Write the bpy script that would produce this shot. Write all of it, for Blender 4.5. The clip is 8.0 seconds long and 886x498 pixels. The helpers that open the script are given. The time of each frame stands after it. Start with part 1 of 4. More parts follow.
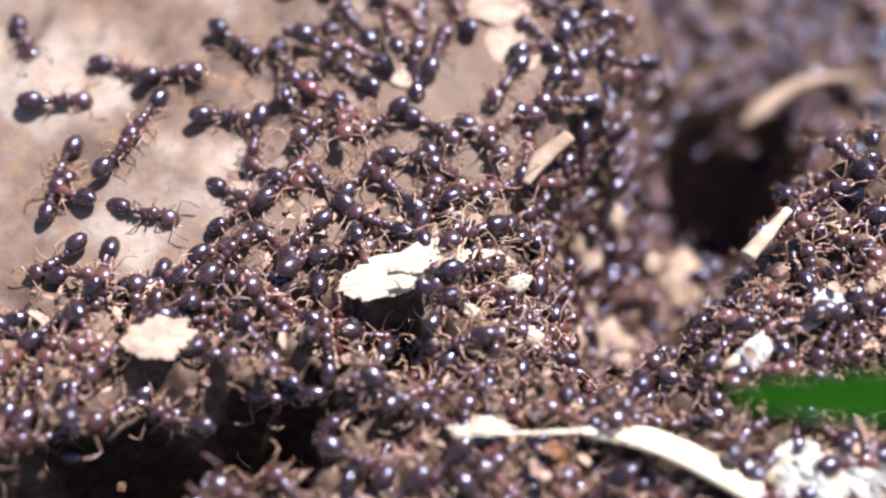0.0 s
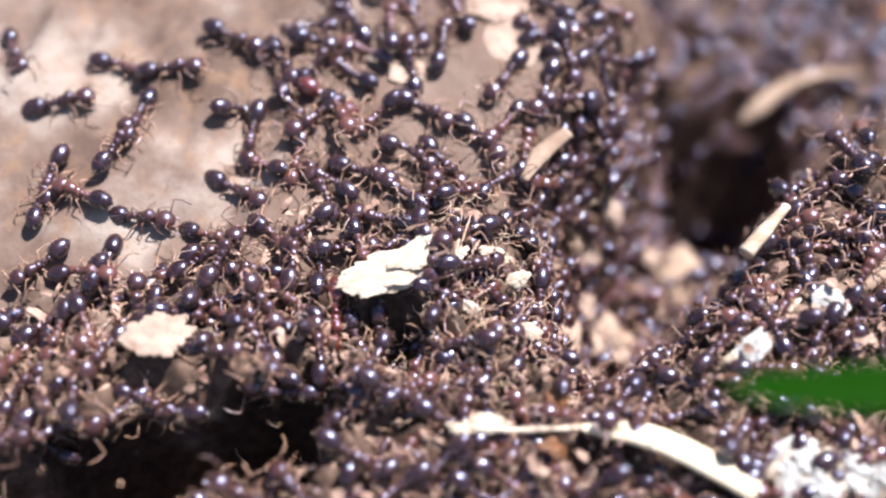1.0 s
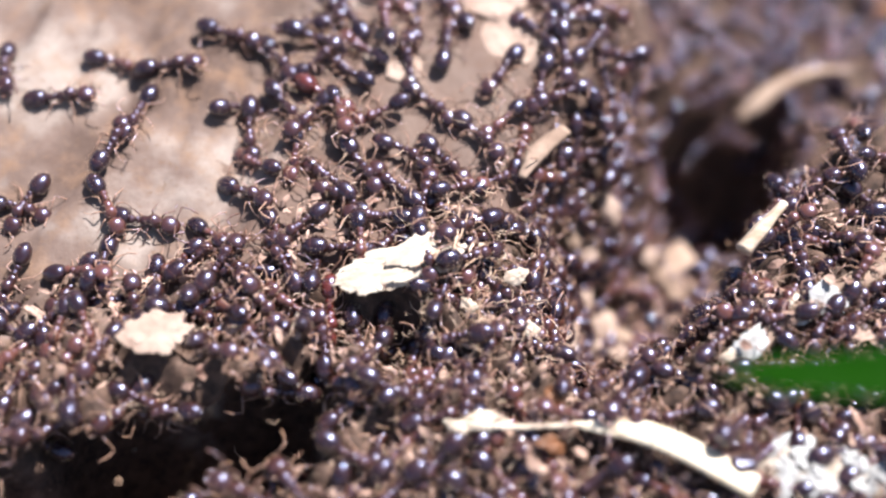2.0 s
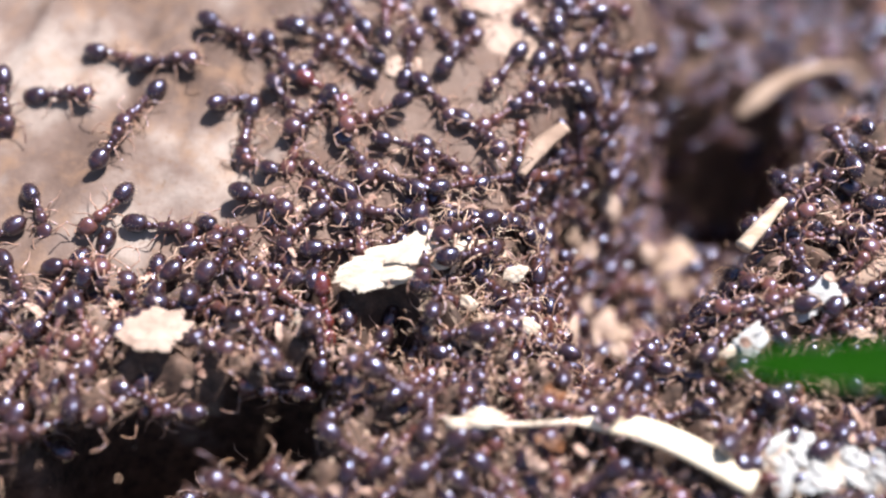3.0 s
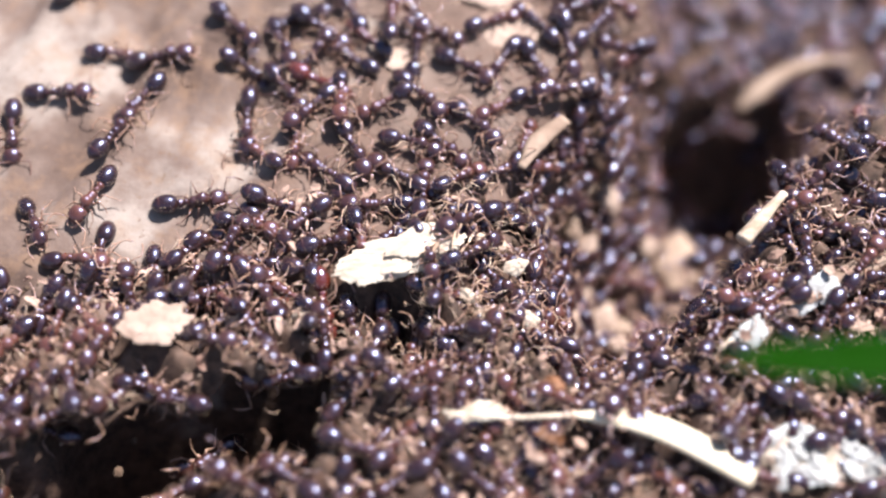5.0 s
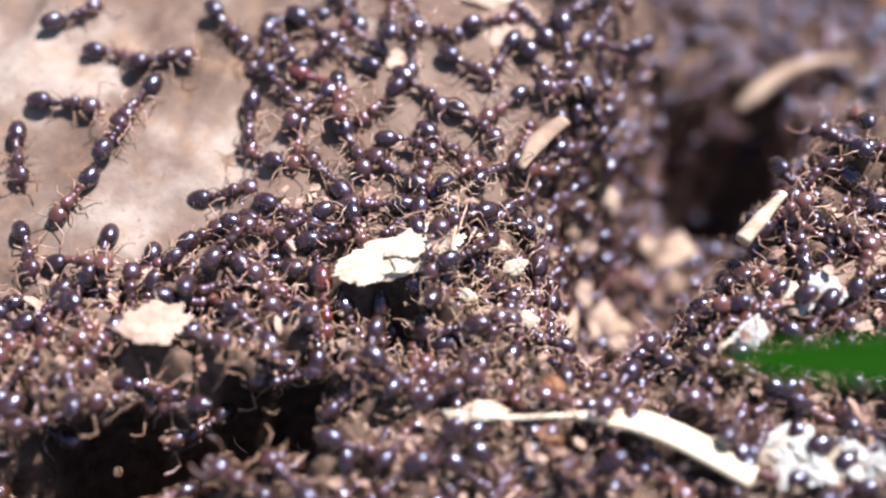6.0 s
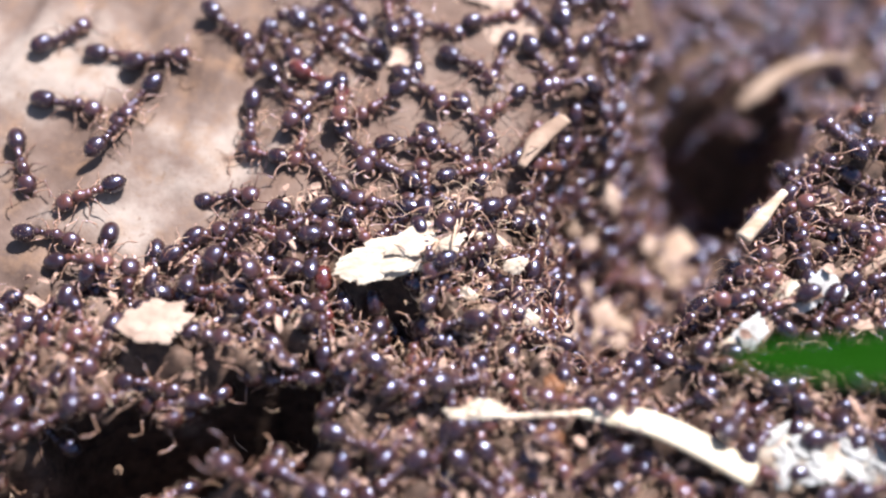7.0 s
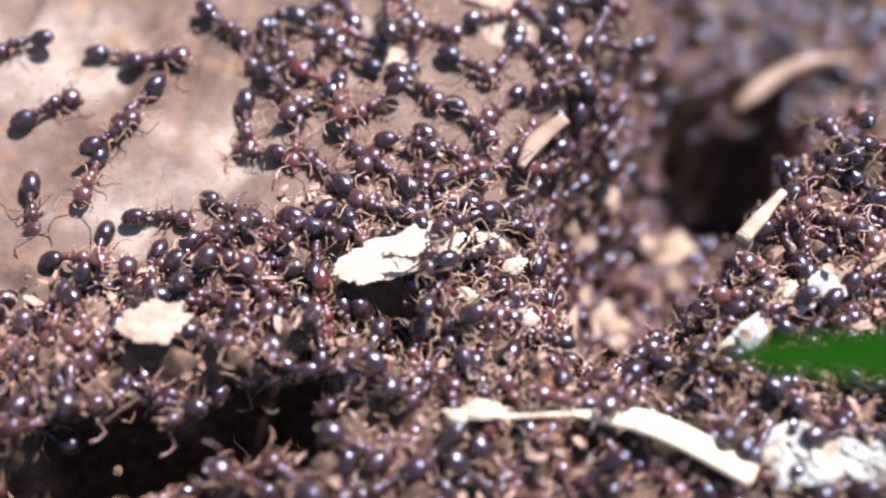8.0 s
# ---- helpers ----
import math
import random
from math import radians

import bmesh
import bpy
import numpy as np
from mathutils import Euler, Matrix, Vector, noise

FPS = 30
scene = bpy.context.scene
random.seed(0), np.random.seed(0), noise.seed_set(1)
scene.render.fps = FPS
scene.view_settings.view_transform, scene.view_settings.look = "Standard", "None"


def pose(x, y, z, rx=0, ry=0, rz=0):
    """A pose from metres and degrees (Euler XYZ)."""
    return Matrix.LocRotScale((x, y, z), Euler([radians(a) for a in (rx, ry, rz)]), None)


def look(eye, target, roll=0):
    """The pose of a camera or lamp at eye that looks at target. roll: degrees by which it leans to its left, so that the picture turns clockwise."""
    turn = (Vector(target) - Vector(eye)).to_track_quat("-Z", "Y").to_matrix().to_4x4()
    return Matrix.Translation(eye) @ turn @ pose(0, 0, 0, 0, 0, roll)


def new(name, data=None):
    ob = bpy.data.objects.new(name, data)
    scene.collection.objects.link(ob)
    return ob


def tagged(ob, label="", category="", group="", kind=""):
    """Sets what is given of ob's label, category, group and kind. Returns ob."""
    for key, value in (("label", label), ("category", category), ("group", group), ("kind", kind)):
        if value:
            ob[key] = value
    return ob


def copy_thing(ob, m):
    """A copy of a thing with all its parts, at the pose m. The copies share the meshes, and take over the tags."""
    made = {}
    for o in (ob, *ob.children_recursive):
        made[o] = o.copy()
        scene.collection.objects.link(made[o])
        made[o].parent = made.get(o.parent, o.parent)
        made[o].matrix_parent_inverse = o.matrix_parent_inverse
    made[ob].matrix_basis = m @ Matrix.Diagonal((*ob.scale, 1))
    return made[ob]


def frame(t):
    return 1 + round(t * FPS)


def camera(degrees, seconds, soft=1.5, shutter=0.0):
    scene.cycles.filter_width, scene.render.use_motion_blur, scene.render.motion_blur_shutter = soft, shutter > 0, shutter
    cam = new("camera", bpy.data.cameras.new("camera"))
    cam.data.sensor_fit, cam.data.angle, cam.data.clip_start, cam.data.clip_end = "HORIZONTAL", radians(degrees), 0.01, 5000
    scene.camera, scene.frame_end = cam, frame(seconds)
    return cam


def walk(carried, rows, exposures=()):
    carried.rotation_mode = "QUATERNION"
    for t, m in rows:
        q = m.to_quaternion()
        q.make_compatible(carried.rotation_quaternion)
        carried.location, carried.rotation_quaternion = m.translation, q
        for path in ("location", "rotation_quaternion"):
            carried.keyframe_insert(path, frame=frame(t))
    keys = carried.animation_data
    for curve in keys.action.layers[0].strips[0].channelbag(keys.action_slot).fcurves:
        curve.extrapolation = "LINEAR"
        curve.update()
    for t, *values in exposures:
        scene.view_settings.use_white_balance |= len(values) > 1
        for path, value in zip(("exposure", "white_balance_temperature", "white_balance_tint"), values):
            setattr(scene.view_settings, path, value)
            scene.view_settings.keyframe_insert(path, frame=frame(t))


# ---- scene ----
MM = 0.001


def aim(x, y, z, down, turn=0.0, lean=0.0):
    """The pose of the camera at a place in millimetres, looking so many degrees down and turned to its left."""
    return pose(x * MM, y * MM, z * MM, 90 - down, 0, turn) @ pose(0, 0, 0, 0, 0, lean)


# ---- camera ----
cam = camera(40, 8.0, soft=2.3)
cam.data.dof.use_dof = True
cam.data.dof.focus_distance = 48.6 * MM
cam.data.dof.aperture_fstop = 16.5
PATH = [
    (0, aim(0.0, -37.46, 31.43, 39.535, 0.266)),
    (0.5, aim(0.0, -37.46, 31.43, 39.588, 0.213)),
    (1, aim(0.0, -37.46, 31.43, 39.694, 0.173)),
    (1.5, aim(0.0, -37.46, 31.43, 39.761, 0.080)),
    (3, aim(0.0, -37.46, 31.43, 39.947, 0.013)),
    (3.5, aim(0.0, -37.46, 31.43, 40.000, 0.000)),
    (4, aim(0.0, -37.46, 31.43, 40.080, 0.000)),
    (4.5, aim(0.0, -37.46, 31.43, 40.266, 0.013)),
    (6, aim(0.0, -37.46, 31.43, 40.266, -0.013)),
    (6.5, aim(0.0, -37.46, 31.43, 40.332, -0.027)),
    (7, aim(0.0, -37.46, 31.43, 40.332, 0.013)),
    (7.5, aim(0.0, -37.46, 31.43, 40.332, -0.027)),
    (8, aim(0.0, -37.46, 31.43, 40.319, -0.040)),
]
walk(cam, PATH, [(0.0, 1.34, 6600, 10), (8.0, 1.34, 6600, 10)])

# ---- daylight ----
SUN_WAY = Vector((0.38, 0.14, 0.914)).normalized()
world = bpy.data.worlds.new("sky")
world.use_nodes = True
scene.world = world
sky = world.node_tree.nodes.new("ShaderNodeTexSky")
sky.sky_type, sky.sun_disc = "NISHITA", False
sky.sun_elevation = math.asin(SUN_WAY.z)
sky.sun_rotation = math.atan2(SUN_WAY.x, SUN_WAY.y)
back = world.node_tree.nodes["Background"]
back.inputs["Strength"].default_value = 0.052
world.node_tree.links.new(sky.outputs["Color"], back.inputs["Color"])
sun = new("sun", bpy.data.lights.new("sun", "SUN"))
sun.data.energy, sun.data.angle, sun.data.color = 4.6, radians(2.5), (1.0, 0.94, 0.90)
sun.matrix_world = look(SUN_WAY * 2, (0, 0, 0))


# ---- materials ----
class Nodes:
    """A small helper to wire a procedural material."""

    def __init__(self, name):
        self.mat = bpy.data.materials.new(name)
        self.mat.use_nodes = True
        self.tree = self.mat.node_tree
        self.bsdf = self.tree.nodes["Principled BSDF"]
        self.where = self.add("ShaderNodeTexCoord").outputs["Object"]

    def add(self, kind, **values):
        node = self.tree.nodes.new(kind)
        for key, value in values.items():
            node.inputs[key].default_value = value
        return node

    def link(self, a, b):
        self.tree.links.new(a, b)

    def noise(self, scale, detail=4.0, rough=0.55, where=None):
        n = self.add("ShaderNodeTexNoise", Scale=scale, Detail=detail, Roughness=rough)
        self.link(where or self.where, n.inputs["Vector"])
        return n.outputs["Fac"]

    def ramp(self, fac, *stops):
        r = self.add("ShaderNodeValToRGB")
        el = r.color_ramp.elements
        while len(el) < len(stops):
            el.new(0.5)
        for e, (at, colour) in zip(el, stops):
            e.position, e.color = at, (*colour, 1)
        self.link(fac, r.inputs["Fac"])
        return r.outputs["Color"]

    def mix(self, fac, a, b, blend="MIX"):
        m = self.tree.nodes.new("ShaderNodeMix")
        m.data_type, m.blend_type = "RGBA", blend
        for socket, value in ((m.inputs[0], fac), (m.inputs[6], a), (m.inputs[7], b)):
            if hasattr(value, "links"):
                self.link(value, socket)
            elif isinstance(value, tuple):
                socket.default_value = (*value, 1)
            else:
                socket.default_value = value
        return m.outputs[2]

    def bump(self, height, distance, strength=1.0, under=None):
        b = self.add("ShaderNodeBump", Strength=strength, Distance=distance)
        self.link(height, b.inputs["Height"])
        if under:
            self.link(under, b.inputs["Normal"])
        return b.outputs["Normal"]

    def done(self, colour, rough=0.5, normal=None, **more):
        for key, value in (("Base Color", colour), ("Roughness", rough)):
            if hasattr(value, "links"):
                self.link(value, self.bsdf.inputs[key])
            else:
                self.bsdf.inputs[key].default_value = (*value, 1) if isinstance(value, tuple) else value
        if normal:
            self.link(normal, self.bsdf.inputs["Normal"])
        for key, value in more.items():
            self.bsdf.inputs[key.replace("_", " ")].default_value = value
        return self.mat


def stretched(n, sx, sy, sz):
    m = n.add("ShaderNodeMapping")
    m.inputs["Scale"].default_value = (sx, sy, sz)
    n.link(n.where, m.inputs["Vector"])
    return m.outputs["Vector"]


def chitin(name, dark, light, rough, coat):
    """Glossy insect shell with fine lines and a slight change of tone from one insect to the next."""
    n = Nodes(name)
    one = n.add("ShaderNodeObjectInfo").outputs["Random"]
    tone = n.mix(n.noise(1800, 3), dark, light)
    tone = n.mix(n.mix(one, (0.0, 0.0, 0.0), (0.65, 0.65, 0.65)), tone, light)
    fine = n.bump(n.noise(14000, 2), 0.006 * MM, 0.5)
    grain = n.bump(n.noise(4200, 3), 0.012 * MM, 0.5, fine)
    gloss = n.ramp(n.noise(5000, 3), (0.3, (rough * 0.8,) * 3), (0.7, (rough * 1.35,) * 3))
    gloss = n.mix(one, gloss, (rough * 1.3,) * 3)
    # blue tint puts the bluish fringe of sun glints into the shell's gloss
    return n.done(tone, gloss, grain, Coat_Weight=coat, Coat_Roughness=0.14, Specular_IOR_Level=1.0, Specular_Tint=(0.45, 0.55, 1.0, 1.0))


def soil_material():
    n = Nodes("pale_gritty_stone")
    big = n.ramp(n.noise(190, 5), (0.40, (0.092, 0.058, 0.047)), (0.52, (0.155, 0.109, 0.094)), (0.63, (0.30, 0.252, 0.230)))
    mid = n.mix(n.ramp(n.noise(700, 5, 0.65), (0.50, (0, 0, 0)), (0.72, (0.7, 0.7, 0.7))), big, (0.23, 0.14, 0.09))
    crack = n.add("ShaderNodeTexVoronoi", Scale=260.0)
    crack.feature = "DISTANCE_TO_EDGE"
    bent = n.mix(0.35, n.where, n.add("ShaderNodeTexNoise", Scale=300.0).outputs["Color"])
    n.link(bent, crack.inputs["Vector"])
    line = n.ramp(crack.outputs["Distance"], (0.0, (0.5, 0.5, 0.5)), (0.012, (0, 0, 0)))
    colour = n.mix(line, mid, (0.20, 0.13, 0.09))
    dots = n.ramp(n.noise(4200, 2), (0.62, (0, 0, 0)), (0.70, (0.6, 0.6, 0.6)))
    colour = n.mix(dots, colour, (0.16, 0.10, 0.07))
    # brown humus has gathered at the foot of the bank; its dark tone also paints shade in basin and hollow; the bank's
    # face stays bare
    place = n.add("ShaderNodeSeparateXYZ")
    n.link(n.where, place.inputs["Vector"])

    def sums(kind, a, b):
        m = n.tree.nodes.new("ShaderNodeMath")
        m.operation = kind
        for socket, value in zip(m.inputs, (a, b)):
            if hasattr(value, "links"):
                n.link(value, socket)
            else:
                socket.default_value = value
        return m.outputs[0]

    up = sums("SUBTRACT", place.outputs["Y"], sums("MULTIPLY", place.outputs["X"], 0.3))
    face = sums("ADD", sums("MULTIPLY", sums("SUBTRACT", up, 1.6 * MM), 350.0), sums("MULTIPLY", n.noise(260, 5), 2.4))
    side = sums("ADD", sums("MULTIPLY", sums("SUBTRACT", 2.6 * MM, sums("SUBTRACT", place.outputs["X"], sums("MULTIPLY", place.outputs["Y"], 0.5))), 300.0), sums("MULTIPLY", n.noise(300, 5), 1.6))
    beyond = n.add("ShaderNodeVectorMath")
    beyond.operation = "LENGTH"
    n.link(n.where, beyond.inputs[0])
    far = sums("MULTIPLY", sums("SUBTRACT", beyond.outputs["Value"], 0.04), 40.0)
    wide = sums("MULTIPLY", sums("MINIMUM", sums("MAXIMUM", far, 0.0), 1.0), sums("MULTIPLY", n.noise(9, 8, 0.65), 1.7))
    clear = n.ramp(sums("MAXIMUM", sums("MINIMUM", sums("MINIMUM", face, side), sums("SUBTRACT", 1.0, far)), wide), (0.75, (0, 0, 0)), (0.98, (1, 1, 1)))
    # the brow is browner than the face, in patches
    brow = sums("ADD", sums("MULTIPLY", sums("ADD", sums("SUBTRACT", place.outputs["X"], sums("MULTIPLY", place.outputs["Y"], 0.45)), 7.2 * MM), 130.0), sums("MULTIPLY", n.noise(340, 5), 2.2))
    brow = sums("MINIMUM", brow, sums("SUBTRACT", 1.0, far))
    colour = n.mix(n.ramp(brow, (0.95, (0, 0, 0)), (1.0, (0.8, 0.8, 0.8))), colour, (0.125, 0.078, 0.062))
    bits = n.ramp(n.noise(330, 4), (0.62, (0, 0, 0)), (0.68, (0.7, 0.7, 0.7)))
    humus_and_shade = n.ramp(n.noise(1500, 5, 0.7), (0.3, (0.018, 0.010, 0.008)), (0.7, (0.14, 0.084, 0.062)))
    colour = n.mix(n.mix(1.0, clear, bits, "SCREEN"), humus_and_shade, colour)
    a = n.bump(n.noise(500, 6, 0.6), 0.16 * MM, 0.8)
    b = n.bump(n.noise(3500, 4), 0.04 * MM, 0.7, a)
    return n.done(colour, n.ramp(n.noise(900), (0.3, (0.7,) * 3), (0.7, (0.95,) * 3)), b)


def plain(name, low, high, scale, rough, depth, stretch=(1, 1, 1), **more):
    """A grainy surface of two tones; the grain may run one way."""
    n = Nodes(name)
    way = stretched(n, *stretch)
    tone = n.ramp(n.noise(scale, 5, 0.6, way), (0.3, low), (0.7, high))
    stain = n.ramp(n.noise(scale * 0.35, 3), (0.55, (0, 0, 0)), (0.8, (0.45,) * 3))
    tone = n.mix(stain, tone, tuple(c * 0.55 for c in low))
    a = n.bump(n.noise(scale * 1.5, 5, 0.6, way), depth * MM, 0.8)
    b = n.bump(n.noise(scale * 7, 3), depth * 0.25 * MM, 0.6, a)
    return n.done(tone, n.ramp(n.noise(scale * 2), (0.3, (rough * 0.85,) * 3), (0.7, (min(1, rough * 1.15),) * 3)), b, **more)


GROUND = soil_material()
GASTER = chitin("black_brown_shell", (0.006, 0.004, 0.004), (0.032, 0.011, 0.007), 0.25, 0.6)
THORAX = chitin("dark_brown_shell", (0.009, 0.005, 0.004), (0.068, 0.024, 0.014), 0.27, 0.6)
RUSSET = chitin("russet_shell", (0.026, 0.011, 0.008), (0.14, 0.050, 0.028), 0.28, 0.6)
RED_SHELL = chitin("reddish_shell", (0.05, 0.012, 0.007), (0.135, 0.028, 0.013), 0.24, 0.5)
LEG = chitin("amber_leg", (0.080, 0.036, 0.024), (0.50, 0.31, 0.22), 0.26, 0.15)
DARK_LEG = chitin("brown_leg", (0.040, 0.019, 0.013), (0.24, 0.13, 0.09), 0.26, 0.15)
EYE = chitin("black_eye", (0.004, 0.004, 0.004), (0.008, 0.008, 0.008), 0.15, 0.5)
SETA = plain("pale_hair", (0.40, 0.28, 0.20), (0.70, 0.56, 0.44), 2000, 0.45, 0.01)
STRAW = plain("pale_straw", (0.66, 0.56, 0.40), (0.85, 0.79, 0.68), 900, 0.5, 0.05, (1, 0.12, 1))
HUSK = plain("cream_husk", (0.36, 0.27, 0.20), (0.72, 0.66, 0.58), 900, 0.8, 0.14, (0.5, 1.2, 1))
CHALK = plain("white_flake", (0.20, 0.15, 0.11), (0.58, 0.53, 0.48), 900, 0.75, 0.22)
PALE = plain("pinkish_flake", (0.25, 0.165, 0.13), (0.50, 0.39, 0.335), 800, 0.8, 0.12)
SKIN = plain("bluish_white_skin", (0.22, 0.215, 0.21), (0.55, 0.58, 0.62), 900, 0.6, 0.16)
LITTER = plain("tan_litter", (0.20, 0.11, 0.085), (0.56, 0.40, 0.335), 700, 0.8, 0.08)
PEBBLE = plain("tan_grit", (0.20, 0.13, 0.095), (0.42, 0.32, 0.26), 600, 0.85, 0.10)
RUST = plain("rusty_husk", (0.10, 0.038, 0.018), (0.27, 0.12, 0.055), 900, 0.6, 0.08)
CRUMB = plain("dark_soil", (0.035, 0.022, 0.016), (0.12, 0.075, 0.05), 900, 0.9, 0.12)
FIBRE = plain("dry_fibre", (0.36, 0.18, 0.10), (0.80, 0.66, 0.54), 1500, 0.45, 0.02)
BLADE = plain("green_blade", (0.0025, 0.024, 0.0006), (0.005, 0.036, 0.0009), 500, 0.8, 0.05, (0.05, 1.4, 1), Specular_IOR_Level=0.03)


# ---- the ground ----
def soft_step(a):
    return 1.0 / (1.0 + np.exp(-np.clip(a, -40, 40)))


def rim(y):
    """The ravine's two edges: x of the bank's brow and of the mound, by y."""
    bank = 3.7 + 0.25 * np.sin(1.1 * y) + 0.62 * np.clip(y - 3, 0, 9) + 0.8 * np.clip(-4 - y, 0, 3)
    mound = 11.8 + 0.875 * np.clip(y, -12, 0) + 0.72 * np.clip(y, 0, 4.5) + 2.2 * np.clip(y - 4.5, 0, 12) + 0.25 * np.sin(1.7 * y)
    return bank, mound


def ravine(x, y):
    """One in the ravine, none outside."""
    bank, mound = rim(y)
    return soft_step((x - bank - 0.6) / 0.7) * soft_step((mound - x) / 0.4) * soft_step((y + 5.7) / 0.45)


def relief(x, y, hollow=True):
    """Height of the ground in millimetres: a bank on one side, a ravine going back beside it, a mound, a pit, two
    hollows and an added rise out of view.
    """
    x, y = np.asarray(x, float), np.asarray(y, float)
    slope = 14 * np.tanh(0.466 * y / 14)
    basin = ravine(x, y)
    floor = -8.8 + 0.36 * np.clip(y - 4, 0, 20) + 0.95 * np.clip(-y, 0, 6) + 0.5 * np.sin(0.8 * x + 0.5 * y) * np.sin(0.7 * y + 1)
    z = slope * (1 - basin) + floor * basin
    # unseen steep rise behind the ravine, added to cast shade on its far end
    z = z + (13 + np.sin(0.55 * x) + 0.7 * np.sin(1.31 * x + 2)) * soft_step((y - 32 - 0.8 * np.sin(0.4 * x)) / 0.9) * soft_step((x - 9) / 0.8)
    z = z - 9.0 * np.exp(-((x - 13.3 - 0.25 * (y - 12)) / 3.9) ** 6 - ((y - 12.8) / 4.2) ** 6)
    z = z * np.exp(-((x / 90) ** 4 + (y / 90) ** 4))
    near = np.exp(-((x / 30) ** 4 + (y / 25) ** 4))
    if hollow:
        z = z - 12.0 * np.exp(-((x + 10.0) / 4.9) ** 6 - ((y + 5.6 - 0.2 * (x + 9.5)) / 2.9) ** 6)
    if hollow:
        z = z - 4.5 * np.exp(-((x + 14.8) / 2.4) ** 4 - ((y + 8.7) / 1.3) ** 4)
    z = z + 0.7 * np.exp(-((y + 4.6) / 1.0) ** 2) * soft_step((-3 - x) / 0.8) * near
    z = z - 3.4 * np.exp(-((x + 1.9) / 1.1) ** 2 - ((y + 3.0) / 1.4) ** 2)
    # worn grooves run down the bank's bare face
    across = 0.86 * x - 0.5 * y + 0.5 * np.sin(0.45 * y + 0.3 * x)
    grooves = 0.30 * np.sin(0.95 * across + 1.3) + 0.16 * np.sin(2.3 * across + 0.4 * y) + 0.06 * np.sin(5.1 * across + 2) * np.sin(1.1 * y)
    z = z + grooves * soft_step((-5.5 - x) / 1.0) * soft_step((y + 1.5) / 0.8) * near
    lumps = 0.25 * np.sin(1.3 * x + 0.7 * y) * np.sin(0.9 * y - 0.4 * x + 1) + 0.12 * np.sin(2.9 * x + 1) * np.sin(2.3 * y + 2)
    # the heap under the carpet of ants is cleft
    clefts = 0.6 * np.sin(2.3 * x + 1.1 * np.sin(1.7 * y)) * np.sin(2.1 * y + 0.9 * np.sin(1.3 * x) + 0.5) - 0.9 * np.clip(np.sin(1.4 * x + 0.8 * y + 2) * np.sin(1.9 * y - 0.6 * x), 0, 1) ** 2
    heap = np.maximum(soft_step((0.2 - y + 0.12 * x) / 0.4), soft_step((x - 8) / 0.5)) * (1 - basin) * near
    heap = heap * (1 - oval(x, y, 13.8, -2.7, 5.0, 1.3, 27)) * (1 - oval(x, y, 14.8, -8.6, 4.6, 1.8, 0)) * (1 - oval(x, y, 1.0, -6.9, 1.7, 0.8, 0)) * (1 - oval(x, y, -1.75, -1.05, 3.4, 1.2, 8))
    return z + lumps * near * (0.3 + 0.7 * soft_step((x + 3 - 1.2 * y))) + clefts * heap


def shelf_front(x):
    """The ragged front edge of the soil shelf that overhangs the hollow."""
    return -5.75 + 0.2 * (x + 9.5) + 0.28 * np.sin(2.1 * x) + 0.16 * np.sin(4.7 * x + 1)


def oval(x, y, cx, cy, rx, ry, turn):
    """One inside an oval patch, none outside, with a narrow rim."""
    c, n = np.cos(np.radians(turn)), np.sin(np.radians(turn))
    u, v = ((x - cx) * c + (y - cy) * n) / rx, ((y - cy) * c - (x - cx) * n) / ry
    return soft_step((1 - u * u - v * v) / 0.12)


def standing(x, y):
    """The height on which things stand: the shelf's top where it is, the big chips, the ground elsewhere."""
    shelf = (x > -15.2) & (x < -4.2) & (y > shelf_front(x)) & (y < -1)
    top = np.where(shelf, relief(x, y, False), relief(x, y))
    return top + 1.1 * oval(x, y, -1.75, -1.05, 3.2, 0.95, 8) + 0.8 * oval(x, y, -10.85, -4.15, 1.6, 1.05, 10) + 0.75 * oval(x, y, 14.2, -2.5, 4.6, 0.55, 29)


# heights on a fine lattice, to look up quickly
STEP, REACH = 0.125, 40.0
LATTICE = np.arange(-REACH, REACH + STEP / 2, STEP)
HEIGHTS = standing(*np.meshgrid(LATTICE, LATTICE)).tolist()


def height(x, y):
    """The height in millimetres of what one stands on at a place."""
    u = min(max((x + REACH) / STEP, 0), len(LATTICE) - 1.001)
    v = min(max((y + REACH) / STEP, 0), len(LATTICE) - 1.001)
    i, j = int(u), int(v)
    u, v = u - i, v - j
    low, high = HEIGHTS[j], HEIGHTS[j + 1]
    return (low[i] * (1 - u) + low[i + 1] * u) * (1 - v) + (high[i] * (1 - u) + high[i + 1] * u) * v


def slope_at(x, y):
    """The ground's normal at a place in millimetres."""
    e = 0.25
    return Vector((height(x - e, y) - height(x + e, y), height(x, y - e) - height(x, y + e), 2 * e)).normalized()


def on_ground(x, y, heading=0.0, lift=0.0, ease=1.0, pitch=0.0, roll=0.0):
    """A pose on the ground, in millimetres: its y axis runs along the heading (degrees from +x), its z axis along the normal, eased towards the upright."""
    n = slope_at(x, y).lerp(Vector((0, -0.42, 0.9)), 1 - ease).normalized()
    h = radians(heading)
    ahead = Vector((math.cos(h), math.sin(h), 0))
    ahead = (ahead - n * ahead.dot(n)).normalized()
    side = ahead.cross(n)
    m = Matrix((side, ahead, n)).transposed().to_4x4()
    m.translation = Vector((x, y, height(x, y))) * MM + n * lift * MM
    return m @ pose(0, 0, 0, pitch, roll, 0)


